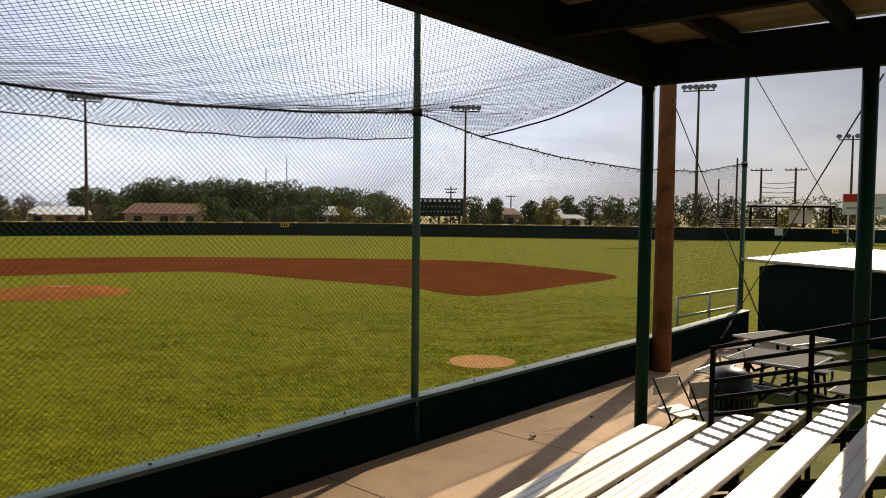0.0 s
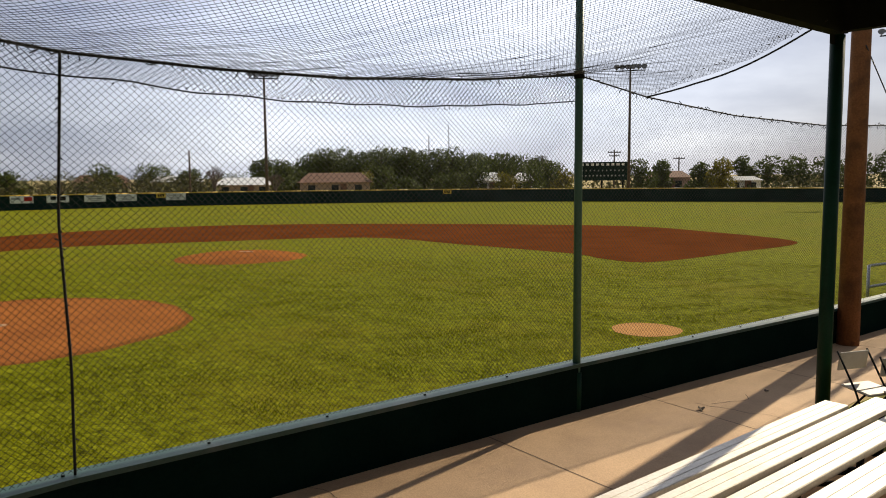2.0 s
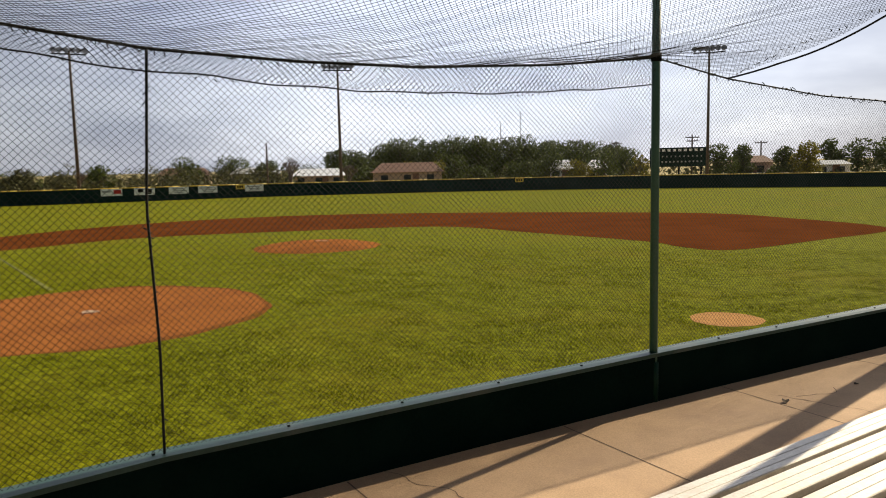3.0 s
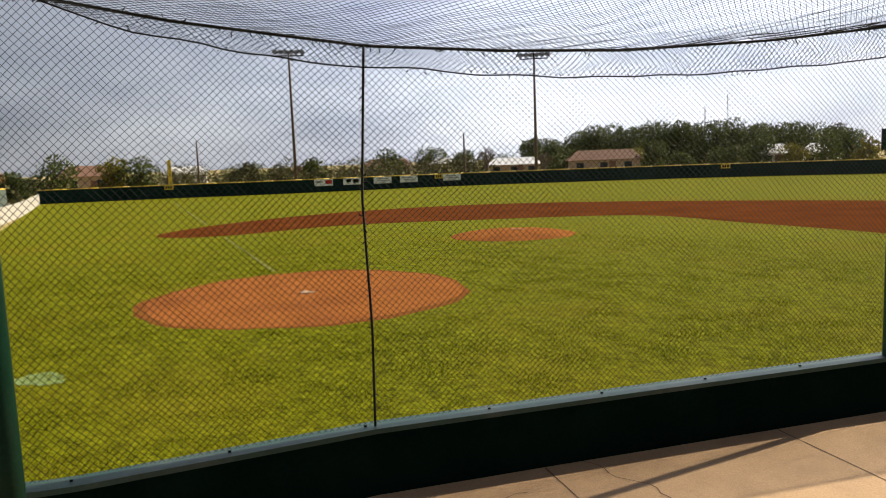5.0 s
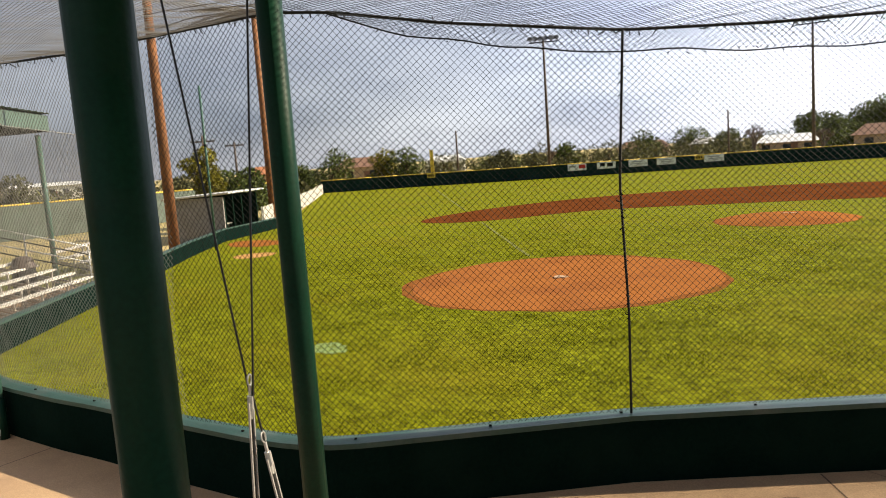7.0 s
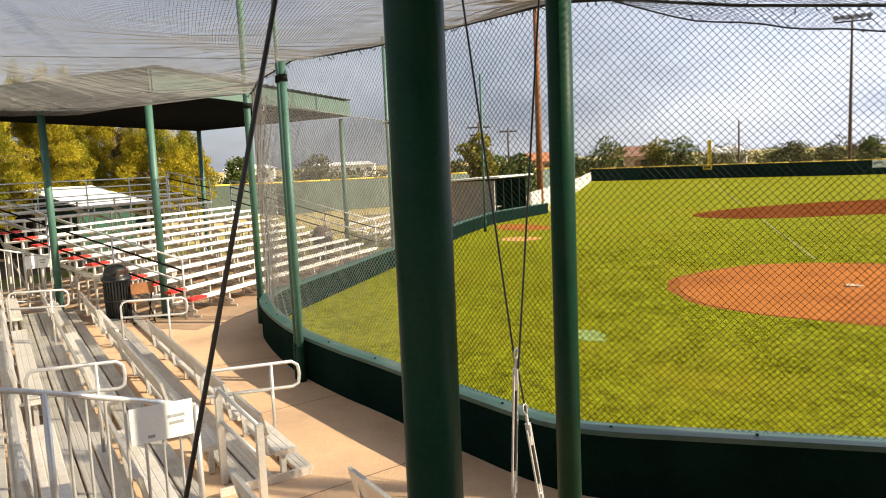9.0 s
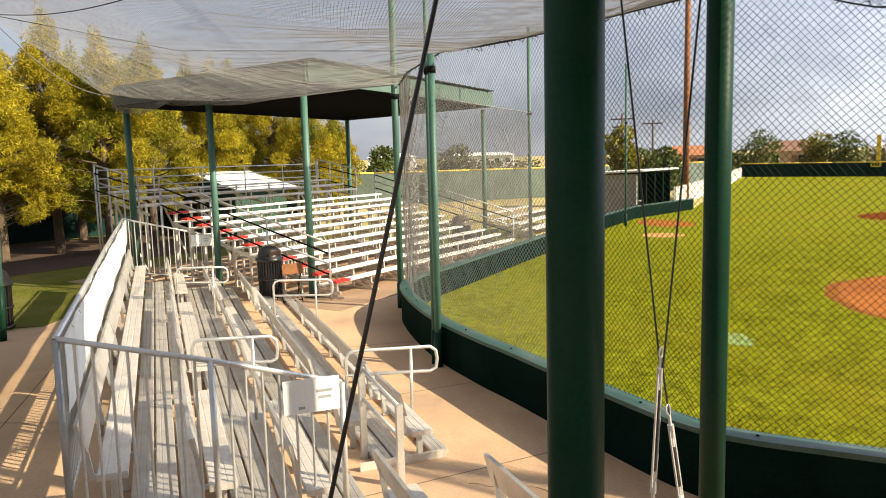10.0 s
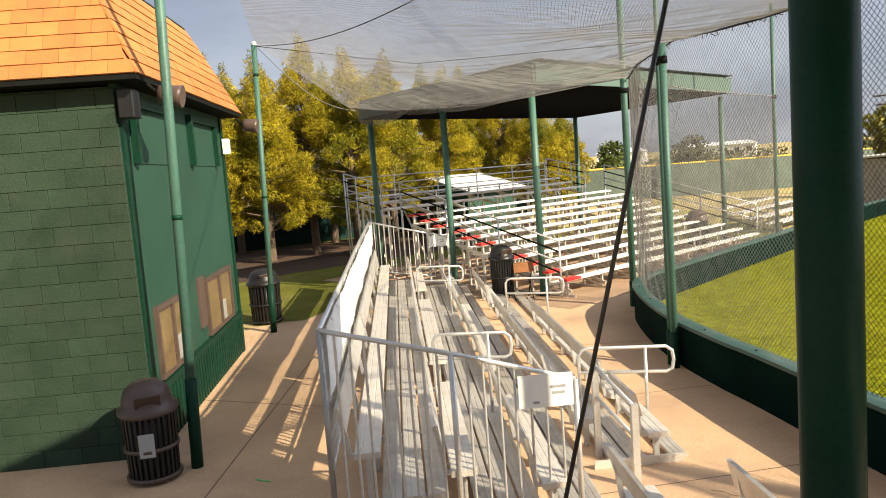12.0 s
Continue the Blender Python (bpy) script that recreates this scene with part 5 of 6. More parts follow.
light_pole(-63.5, 67.0, 16.4, 44)
light_pole(-38.7, 81.9, 14.9, 25)
light_pole(2.9, 91.1, 15.5, -2)
light_pole(28.6, 83.8, 17.1, -19)
light_pole(*polar(28.9, 108), 13.0, -29, n=4)


# ---- outfield fence ----
def fence(name, line, h, label, step=3.0, mat=None, cap=True):
    ob = tagged(new(name), label, "fence", kind="structure")
    pts = along(line, step)
    for (p, _), (q, _) in zip(pts, pts[1:]):
        part("fence_panel", Mesh().bar((p.x, p.y, h / 2 - 0.01), (q.x, q.y, h / 2 - 0.01), 0.05, h - 0.04), mat or M_SCREEN, ob)
        if cap:
            part("fence_cap", Mesh().tube([(p.x, p.y, h), (q.x, q.y, h)], 0.055, 8), M_YELLOW, ob, smooth=True)
    for p, d in pts:
        n = Vector((-d.y, d.x)) * 0.06
        part("fence_post", Mesh().tube([(p.x + n.x, p.y + n.y, 0), (p.x + n.x, p.y + n.y, h)], 0.035, 6), M_GALV, ob)
    return ob


fence("outfield_fence", FENCE, 1.42, "dark green windscreen fence with a yellow top")
fence("side_fence", [(-50, -14), (-48.5, 3.8), (-50.5, 13.5), (-57, 30)], 2.05, "grey green mesh fence with a yellow top", 3.2, material("worn_screen", (0.10, 0.13, 0.11), 0.85, vary=0.3, scale=1.0, fine=8, bump=0.2, obj_random=0.2))
fence("side_fence", [(-37.5, 17.2), (-56, 30), (-76, 42.6)], 1.1, "pale chain link fence down the foul side", 2.4, material("chain_link", (0.42, 0.40, 0.36), 0.7, vary=0.25, fine=40, bump=0.3), cap=False)
rr = thing("pipe_rail", "galvanised pipe rail on the grass beyond the wall", "railing", pose(5.0, 17.1, 0))
RA, RB_ = Vector((5.15, 17.0, 0)), Vector((7.4, 19.2, 0))
for z in (0.99, 0.55):
    part("rail_bar", Mesh().tube([RA + Vector((0, 0, z)), RB_ + Vector((0, 0, z))], 0.03, 10), M_GALV, rr, smooth=True)
for k in (0, 0.5, 1):
    p = RA.lerp(RB_, k)
    part("rail_post", Mesh().tube([p, p + Vector((0, 0, 1.0))], 0.032, 10), M_GALV, rr, smooth=True)


def on_fence(az, w, h, z, name, label, category, mat, bars=None):
    """A board on the field side of the outfield fence, in that direction from the stand."""
    o = Vector((-0.3, 0.1))
    d = Vector((math.sin(radians(az)), math.cos(radians(az))))
    best = None
    for p, q in zip(FENCE, FENCE[1:]):
        p, q = Vector(p), Vector(q)
        e = q - p
        den = d.x * e.y - d.y * e.x
        if abs(den) > 1e-6:
            k = ((p.x - o.x) * e.y - (p.y - o.y) * e.x) / den
            s = ((p.x - o.x) * d.y - (p.y - o.y) * d.x) / den
            if 0 <= s <= 1 and k > 0:
                best = (p + e * s, e.normalized())
    p, e = best
    n = Vector((-e.y, e.x))
    n = n if n.dot(o - p) > 0 else -n
    m = yawed(p.x + n.x * 0.075, p.y + n.y * 0.075, z, e)
    ob = thing(name, label, category, pose(p.x, p.y, z))
    part("board", Mesh().box(m, w, 0.02, h), mat, ob)
    for x, zz, bw, bh, bm in bars or ():
        m2 = yawed(p.x + n.x * 0.09, p.y + n.y * 0.09, z, e) @ pose(x, 0, zz)
        part("print_bar", Mesh().box(m2, bw, 0.012, bh), bm, ob)
    return ob


DARKPRINT = ((-0.1, 0.16, 1.2, 0.12, M_SIGNG), (0.1, -0.05, 1.4, 0.1, M_SIGNG), (0, -0.22, 0.9, 0.08, M_SIGNG))
for az_, b in ((-41.35, ((0.55, 0.05, 0.7, 0.4, M_RED), (-0.5, 0.1, 0.8, 0.2, M_SIGNG))), (-39.2, ((-0.4, 0.1, 0.5, 0.35, M_DARK), (0.4, 0.05, 0.6, 0.4, M_DARK))), (-36.9, DARKPRINT), (-34.9, DARKPRINT), (-31.6, DARKPRINT)):
    on_fence(az_, 2.0, 0.72, 1.02, "banner", "white printed sponsor banner on the outfield fence", "banner", M_SIGNW, b)
on_fence(24.6, 0.9, 0.8, 1.0, "banner", "small white banner on the outfield fence", "banner", M_SIGNW)
for az_, t in ((-52.4, 0.75), (-32.6, 0.6), (-11.6, 0.7), (28.2, 0.75)):
    on_fence(az_, 0.95, 0.5, 1.18, "distance_marker", "yellow distance marker with dark figures", "sign", M_YELLOW, tuple((x, 0, 0.16, 0.28, M_DARK) for x in (-0.26, -0.02, 0.22)))
for x, y, h in ((-67.9, 52.2, 4.1), (45.2, 81.0, 5.0)):
    fp = thing("foul_pole", "yellow foul pole with a narrow mesh wing", "foul pole", pose(x, y, 0), "foul poles")
    part("shaft", Mesh().tube([(x, y, 0), (x, y, h)], 0.07, 10), M_YELLOW, fp, smooth=True)
    part("wing", Mesh().bar((x + 0.28, y + 0.2, 1.5 + (h - 1.5) / 2), (x + 0.05, y + 0.04, 1.5 + (h - 1.5) / 2), 0.03, h - 1.6), M_YELLOW, fp)


# ---- scoreboard ----
sx, sy = polar(0.0, 104)
sb = thing("scoreboard", "dark green scoreboard on posts beyond the fence", "scoreboard", pose(sx, sy, 0))
part("panel", Mesh().box(pose(sx, sy, 3.45), 7.4, 0.3, 2.5), M_SCREEN, sb)
for dx in (-2.8, 0, 2.8):
    part("post", Mesh().box(pose(sx + dx, sy + 0.3, 0), 0.25, 0.25, 4.4, base=True), M_DARK, sb)
for r_, z, n, w in ((0, 4.35, 9, 0.38), (1, 3.55, 11, 0.16), (2, 2.85, 12, 0.2)):
    for k in range(n):
        part("lettering_bar", Mesh().box(pose(sx - 2.6 + 5.4 * k / (n - 1), sy - 0.17, z), w, 0.03, 0.30 if r_ == 0 else 0.2), M_SIGNW if r_ == 0 else M_SIGNG, sb)


# ---- trees ----
def leaf_mesh(centres, radii, count, size, rng, stretch=1.0, droop=0.0):
    """Many small leaf clumps scattered in the shells of several lobes."""
    me = Mesh()
    vol = [r[0] * r[1] * r[2] for r in radii]
    tot = sum(vol)
    for c, r, w in zip(centres, radii, vol):
        for _ in range(max(3, int(count * w / tot))):
            d = Vector((rng.gauss(0, 1), rng.gauss(0, 1), rng.gauss(0, 1))).normalized()
            k = rng.uniform(0.35, 1.0) ** 0.45 * rng.uniform(0.85, 1.12)
            p = Vector((c[0] + d.x * r[0] * k, c[1] + d.y * r[1] * k, c[2] + d.z * r[2] * k))
            a = Vector((rng.gauss(0, 1), rng.gauss(0, 1), rng.gauss(0, 0.8) - droop)).normalized()
            b = a.cross(Vector((rng.gauss(0, 1), rng.gauss(0, 1), rng.gauss(0, 1)))).normalized()
            s = size * rng.uniform(0.55, 1.35)
            a, b = a * s * stretch, b * s
            me.add([p - a * 0.5, p + b * 0.42 - a * 0.1, p + a * 0.6, p - b * 0.4 + a * 0.05], [(0, 1, 2, 3)])
    return me


def tree(x, y, h, w, leaf, size, count, label, seed, base=0.25, lobes=9, group="background trees", name="tree"):
    rng = random.Random(seed)
    ob = thing(name, label, "tree", pose(x, y, 0), group)
    tr = Mesh()
    bend = (rng.uniform(-0.04, 0.04) * h, rng.uniform(-0.04, 0.04) * h)
    tr.tube([(x, y, -0.1), (x + bend[0] * 0.5, y + bend[1] * 0.5, h * 0.3), (x + bend[0], y + bend[1], h * 0.75)], h * 0.028 + 0.05, 8, h * 0.01)
    cs, rs = [], []
    for k in range(lobes):
        a = rng.uniform(0, 6.28)
        q = rng.uniform(0.1, 0.62) * w / 2
        z = h * (base + (0.88 - base) * (k + 0.5) / lobes)
        top = 1 - 0.55 * (k / lobes) ** 2
        c = (x + math.cos(a) * q * top, y + math.sin(a) * q * top, z)
        r = w * rng.uniform(0.20, 0.32) * (0.75 + 0.35 * top)
        cs.append(c)
        rs.append((r, r, r * rng.uniform(0.6, 0.85)))
        tr.tube([(x + bend[0] * 0.4, y + bend[1] * 0.4, h * rng.uniform(0.2, 0.4)), ((x + c[0]) / 2, (y + c[1]) / 2, (z + h * 0.3) / 2 + 0.1 * h), c], h * 0.012 + 0.02, 5, 0.015, cap=False)
    part("trunk", tr, M_BARK, ob)
    part("crown", leaf_mesh(cs, rs, count, size, rng), leaf, ob)
    return ob


def pine(x, y, h, w, seed, count=5200):
    rng = random.Random(seed)
    ob = thing("pine_tree", "bushy sunlit yellow green pine behind the lawn", "tree", pose(x, y, 0), "pines")
    tr = Mesh()
    tr.tube([(x, y, -0.1), (x + rng.uniform(-0.15, 0.15), y, h * 0.5), (x + rng.uniform(-0.2, 0.2), y, h * 0.95)], 0.17, 10, 0.03)
    cs, rs = [], []
    n = 95
    for k in range(n):
        t = k / (n - 1)
        z = h * (0.20 + 0.66 * t)
        prof = (0.62 + 0.55 * t if t < 0.35 else 0.82 * (1 - (t - 0.35) / 0.80)) + 0.05
        a = rng.uniform(0, 6.28)
        q = w / 2 * prof * rng.uniform(0.35, 1.1)
        c = (x + math.cos(a) * q, y + math.sin(a) * q, z + rng.uniform(-0.2, 0.3))
        r = w * 0.076 * (0.6 + 0.7 * prof) * rng.uniform(0.6, 1.35)
        cs.append(c)
        rs.append((r, r, r * 0.8))
        tr.tube([(x, y, z - 0.35), ((x + c[0]) / 2, (y + c[1]) / 2, z - 0.15), c], 0.035, 5, 0.01, cap=False)
    # upright leaders that break the outline
    for k in range(7):
        a, q = rng.uniform(0, 6.28), (0 if k == 0 else rng.uniform(0.12, 0.36) * w)
        px, py = x + math.cos(a) * q, y + math.sin(a) * q
        tip = h * (1.0 if k == 0 else rng.uniform(0.72, 0.94) - 0.22 * q / w)
        tr.tube([(px, py, tip - 1.2), (px, py, tip)], 0.022, 5, 0.006, cap=False)
        for m in range(6):
            u = m / 5
            cs.append((px + rng.uniform(-0.1, 0.1), py + rng.uniform(-0.1, 0.1), tip - 1.15 * (1 - u)))
            r = (0.52 - 0.34 * u) * rng.uniform(0.8, 1.2)
            rs.append((r, r, 0.30))
    part("trunk", tr, M_BARK, ob)
    me = leaf_mesh(cs, rs, count, 0.026, rng, stretch=6.0, droop=-0.6)
    part("crown", me, M_PINE, ob)
    return ob


rng = random.Random(41)
for k, (az_, d, h, w) in enumerate(((-121, 25, 6.8, 4.2), (-117, 27.5, 7.2, 4.3), (-113.4, 27, 7.2, 4.4), (-110.0, 28.5, 8.1, 4.4), (-106.8, 27.5, 7.3, 4.2), (-103.9, 29.5, 7.4, 4.3), (-101.0, 36, 7.6, 4.6), (-98.2, 38, 7.8, 4.6), (-95.4, 37, 7.0, 4.4), (-92.8, 34, 6.2, 4.3), (-90.8, 40, 5.4, 3.6), (-108.5, 33, 7.6, 4.6), (-99.5, 35, 7.4, 4.8), (-115.5, 32, 7.6, 4.6), (-104.8, 35, 7.4, 4.8))):
    x, y = polar(az_, d)
    pine(x, y, h, w, 100 + k, 46000)
# green fence behind the pines; litter colour darkened to hold their shade
fence("rear_fence", [polar(-126, 31), polar(-112, 33.5), polar(-100, 37), polar(-91.5, 44)], 1.9, "dark green screened fence behind the pines", 2.6, M_SCREEN, cap=False)
bed_ = [polar(a, d) for a, d in ((-122, 21.5), (-112, 23.5), (-101, 26), (-93, 29), (-92, 38), (-101, 36), (-112, 33), (-124, 30))]
tagged(part("shaded_pine_litter", Mesh().add([(x, y, 0.014) for x, y in bed_], [tuple(range(7, -1, -1))]), material("shade_dark_litter", (0.055, 0.030, 0.017), 0.95, vary=0.35, scale=1.2, fine=20, bump=0.5)), "brown needle litter under the pines, darkened for their shade", "ground", kind="structure")

# far shed with a white roof behind the rows
shx, shy = polar(-97.6, 32.0)
shed = thing("shed", "small green shed with a pale slatted roof", "shed", pose(shx, shy, 0))
ms = pose(shx, shy, 0, 0, 0, 140) @ Matrix.Diagonal((1.08, 1.08, 0.90, 1))
part("wall", Mesh().box(ms, 2.6, 2.0, 1.95, base=True), M_STUCCO, shed)
for k in range(9):
    part("roof_slat", Mesh().box(ms @ pose(0, -1.25 + 0.29 * k, 2.12 + 0.085 * k, 16), 3.0, 0.27, 0.03), M_WHITE, shed)
for s in (-1, 1):
    part("roof_rafter", Mesh().bar(ms @ Vector((s * 1.25, -1.3, 2.03)), ms @ Vector((s * 1.25, 1.3, 2.79)), 0.07, 0.1), M_WHITE, shed)
    part("gable", Mesh().add([ms @ Vector((s * 1.28, -1.0, 1.95)), ms @ Vector((s * 1.28, 1.0, 1.95)), ms @ Vector((s * 1.28, 1.0, 2.66)), ms @ Vector((s * 1.28, -1.0, 2.08)), ms @ Vector((s * 1.22, -1.0, 1.95)), ms @ Vector((s * 1.22, 1.0, 1.95)), ms @ Vector((s * 1.22, 1.0, 2.66)), ms @ Vector((s * 1.22, -1.0, 2.08))],
                             [(0, 1, 2, 3), (7, 6, 5, 4), (0, 4, 5, 1), (1, 5, 6, 2), (2, 6, 7, 3), (3, 7, 4, 0)]), M_STUCCO, shed)

# the wooded rise beyond the outfield
rng = random.Random(7)
for k in range(26):
    az_ = -25.2 + 21.5 * (k + rng.uniform(-0.3, 0.3)) / 25
    d = 128 + rng.uniform(-6, 14)
    env = 3.9 + 3.3 * math.sin(math.pi * min(1, max(0, (az_ + 27.5) / 26)) ** 0.85)
    x, y = polar(az_, d)
    tree(x, y, env * rng.uniform(0.92, 1.12) + 0.6, rng.uniform(6.5, 9.0), M_LEAF, 0.30, 4200, "dense dark green broadleaf tree beyond the fence", 200 + k, base=0.1, lobes=11)
for k in range(12):
    az_ = -24 + 21 * (k + rng.uniform(-0.3, 0.3)) / 11
    x, y = polar(az_, rng.uniform(108, 120))
    tree(x, y, rng.uniform(3.0, 4.6), rng.uniform(4.0, 6.5), rng.choice((M_LEAF, M_LEAF, M_LEAFL)), 0.28, 1500, "rounded bushy tree before the wood", 300 + k, base=0.05, lobes=8)
for az_, d, h, w, lf in ((2.6, 112, 5.2, 5.5, M_LEAF), (4.4, 118, 5.4, 4.5, M_LEAF), (6.9, 112, 4.6, 4.8, M_LEAF), (8.4, 110, 5.0, 4.8, M_LEAFL), (9.9, 126, 6.2, 4.6, M_LEAF), (11.5, 128, 5.6, 6.5, M_LEAF), (13.4, 130, 5.2, 7, M_LEAF), (15.2, 134, 5.8, 7, M_LEAF),
                         (17.2, 130, 5.9, 7.5, M_LEAF), (19.3, 132, 6.3, 7.5, M_LEAF), (21.2, 130, 6.0, 7.5, M_LEAF), (23.4, 134, 5.4, 8, M_LEAF), (25.6, 136, 5.2, 8, M_LEAFL), (27.6, 130, 5.2, 8, M_LEAF), (29.8, 130, 5.4, 8, M_LEAF), (32, 128, 5.6, 8, M_LEAF),
                         (-59.9, 92, 5.2, 6.2, M_LEAF), (-56.0, 96, 4.4, 4.8, M_LEAFL), (-54.3, 94, 4.8, 5.6, M_LEAF), (-46.8, 130, 3.6, 6, M_SCRUB), (-42.0, 120, 4.2, 5, M_LEAF), (-36.2, 140, 5.0, 7, M_LEAF), (-33.0, 150, 5.4, 8, M_LEAF), (-30.6, 145, 4.8, 6, M_LEAF),
                         (-69.3, 42, 4.7, 2.8, M_LEAFL), (-67.2, 46, 3.0, 3.2, M_LEAF), (-65.8, 60, 3.4, 3.4, M_LEAF), (-81.6, 62, 4.0, 4.2, M_SCRUB), (-87.2, 60, 3.8, 3.6, M_LEAF), (-62.2, 96, 3.4, 4.0, M_LEAF), (-71.0, 90, 3.2, 5.0, M_SCRUB)):
    x, y = polar(az_, d)
    lab = {"broad_leaf": "dark green tree on the far side of the field", "light_leaf": "yellow green tree on the far side of the field", "scrub": "dry olive shrub tree on the open ground"}[lf.name]
    tree(x, y, h, w, lf, 0.13 + d * 0.0014, 3200 if d < 80 else 2400, lab, int(az_ * 10 + 900), base=0.12, lobes=9)

for k in range(22):
    az_ = -52.5 + 26.0 * (k + rng.uniform(-0.4, 0.4)) / 21
    x, y = polar(az_, rng.uniform(112, 150))
    tree(x, y, rng.uniform(2.5, 3.7), rng.uniform(5.5, 9.0), rng.choice((M_SCRUB, M_LEAF, M_SCRUB)), 0.27, 1100, "low olive brush on the far open ground", 700 + k, base=0.05, lobes=9)


def dead_tree(x, y, h, seed):
    rng = random.Random(seed)
    ob = thing("bare_tree", "leafless grey tree with spread branches", "tree", pose(x, y, 0))
    me = Mesh()

    def grow(p, d, ln, r, depth):
        q = p + d * ln
        me.tube([p, p.lerp(q, 0.5) + Vector((rng.uniform(-1, 1), rng.uniform(-1, 1), 0)) * ln * 0.08, q], r, 5, r * 0.6, cap=False)
        if depth:
            for _ in range(3):
                e = (d + Vector((rng.uniform(-1, 1), rng.uniform(-1, 1), rng.uniform(-0.3, 0.7))) * 0.75).normalized()
                grow(q, e, ln * rng.uniform(0.6, 0.8), r * 0.6, depth - 1)
    grow(Vector((x, y, 0)), Vector((0, 0, 1)), h * 0.3, 0.28, 5)
    part("branches", me, M_GREYWOOD, ob)


dead_tree(*polar(-28.9, 100), 5.0, 3)
dead_tree(*polar(-24.6, 104), 3.6, 5)
dead_tree(*polar(-43.4, 104), 3.8, 9)


# ---- houses beyond the fence ----
def gable_house(az_, d, w, dep, wall_h, roof_h, yaw, wall_m, roof_m, label):
    x, y = polar(az_, d)
    m = pose(x, y, 0, 0, 0, yaw)
    ob = thing("house", label, "house", m)
    part("wall", Mesh().box(m, w, dep, wall_h, base=True), wall_m, ob)
    me = Mesh()
    a, b = w / 2 + 0.4, dep / 2 + 0.4
    pts = [(-a, -b, wall_h), (a, -b, wall_h), (a, b, wall_h), (-a, b, wall_h), (-a + dep * 0.25, 0, wall_h + roof_h), (a - dep * 0.25, 0, wall_h + roof_h)]
    me.add([m @ Vector(p) for p in pts], [(0, 1, 5, 4), (1, 2, 5), (2, 3, 4, 5), (3, 0, 4), (3, 2, 1, 0)])
    part("roof", me, roof_m, ob)
    n = max(2, int(w / 2.6))
    for k in range(n):
        xx = -w / 2 + w * (k + 0.5) / n
        wi = part("window", Mesh().box(m @ pose(xx, -dep / 2 - 0.02, wall_h * 0.6), 1.0, 0.05, 1.0), M_GLASS, ob)
        part("window_frame", Mesh().box(m @ pose(xx, -dep / 2 - 0.03, wall_h * 0.6 - 0.55), 1.2, 0.1, 0.1), M_WHITE, wi)
    part("door", Mesh().box(m @ pose(w * 0.12, -dep / 2 - 0.02, 1.0), 0.9, 0.05, 2.0), M_BROWNROOF, ob)
    part("chimney", Mesh().box(m @ pose(w * 0.28, 0.3, wall_h + roof_h * 0.4), 0.6, 0.6, roof_h), wall_m, ob)


gable_house(-20.1, 112, 10.0, 6, 2.2, 1.4, 18, M_TANWALL, M_BROWNROOF, "tan house with a brown roof beyond the fence")
gable_house(-26.8, 118, 8.0, 6, 1.9, 1.1, 25, M_TANWALL, M_ROOFW, "low house with a pale metal roof")
gable_house(-31.4, 150, 9, 6, 2.3, 1.2, 30, M_TANWALL, M_ROOFW, "distant low house with a white roof")
gable_house(-36.4, 150, 9, 6, 2.3, 1.4, 30, M_TANWALL, M_BROWNROOF, "distant tan house with a reddish roof")
gable_house(-8.4, 116, 3.6, 5, 2.2, 1.3, 8, M_WHITE, M_ROOFW, "small white house among the trees")
gable_house(-5.9, 118, 3.0, 5, 2.2, 1.2, 8, M_WHITE, M_ROOFW, "small white outbuilding among the trees")
gable_house(4.7, 122, 6.5, 6, 2.5, 1.0, -4, material("pink_wall", (0.42, 0.30, 0.27), 0.85, bump=0.1), M_BROWNROOF, "pinkish low building beyond the fence")
gable_house(9.9, 120, 4.5, 5, 2.0, 0.6, -8, M_WHITE, M_SIGNG, "low white building beyond the fence")
gable_house(-57.6, 118, 7, 6, 2.6, 1.5, 55, M_TANWALL, M_BROWNROOF, "tan house behind the far trees")
gable_house(-64.2, 110, 7, 6, 2.4, 1.3, 60, M_TANWALL, material("orange_roof", (0.4, 0.16, 0.07), 0.85, bump=0.2), "far house with an orange roof")
gable_house(-79.4, 190, 16, 8, 3.2, 0.8, 75, M_WHITE, M_ROOFW, "long white far building on the plain")
gable_house(-86.2, 150, 9, 8, 3.2, 0.8, 82, M_WHITE, M_ROOFW, "white far building on the plain")
gable_house(-51.2, 160, 8, 6, 2.4, 1.3, 48, M_WHITE, M_ROOFW, "white far house beyond the foul pole")

# scrub along the far side, uncountable
rng = random.Random(77)
cs, rs = [], []
for _ in range(420):
    az_ = rng.choice((rng.uniform(-62, -24), rng.uniform(-92, -62), rng.uniform(-4, 34)))
    d = rng.uniform(105, 190) if az_ > -62 else rng.uniform(75, 190)
    x, y = polar(az_, d)
    r = rng.uniform(0.8, 2.4)
    cs.append((x, y, r * 0.45))
    rs.append((r, r, r * 0.75))
tagged(part("scrub", leaf_mesh(cs, rs, 15000, 0.55, rng), M_SCRUB), "low olive and tan scrub over the far ground", "shrubs", kind="stuff")

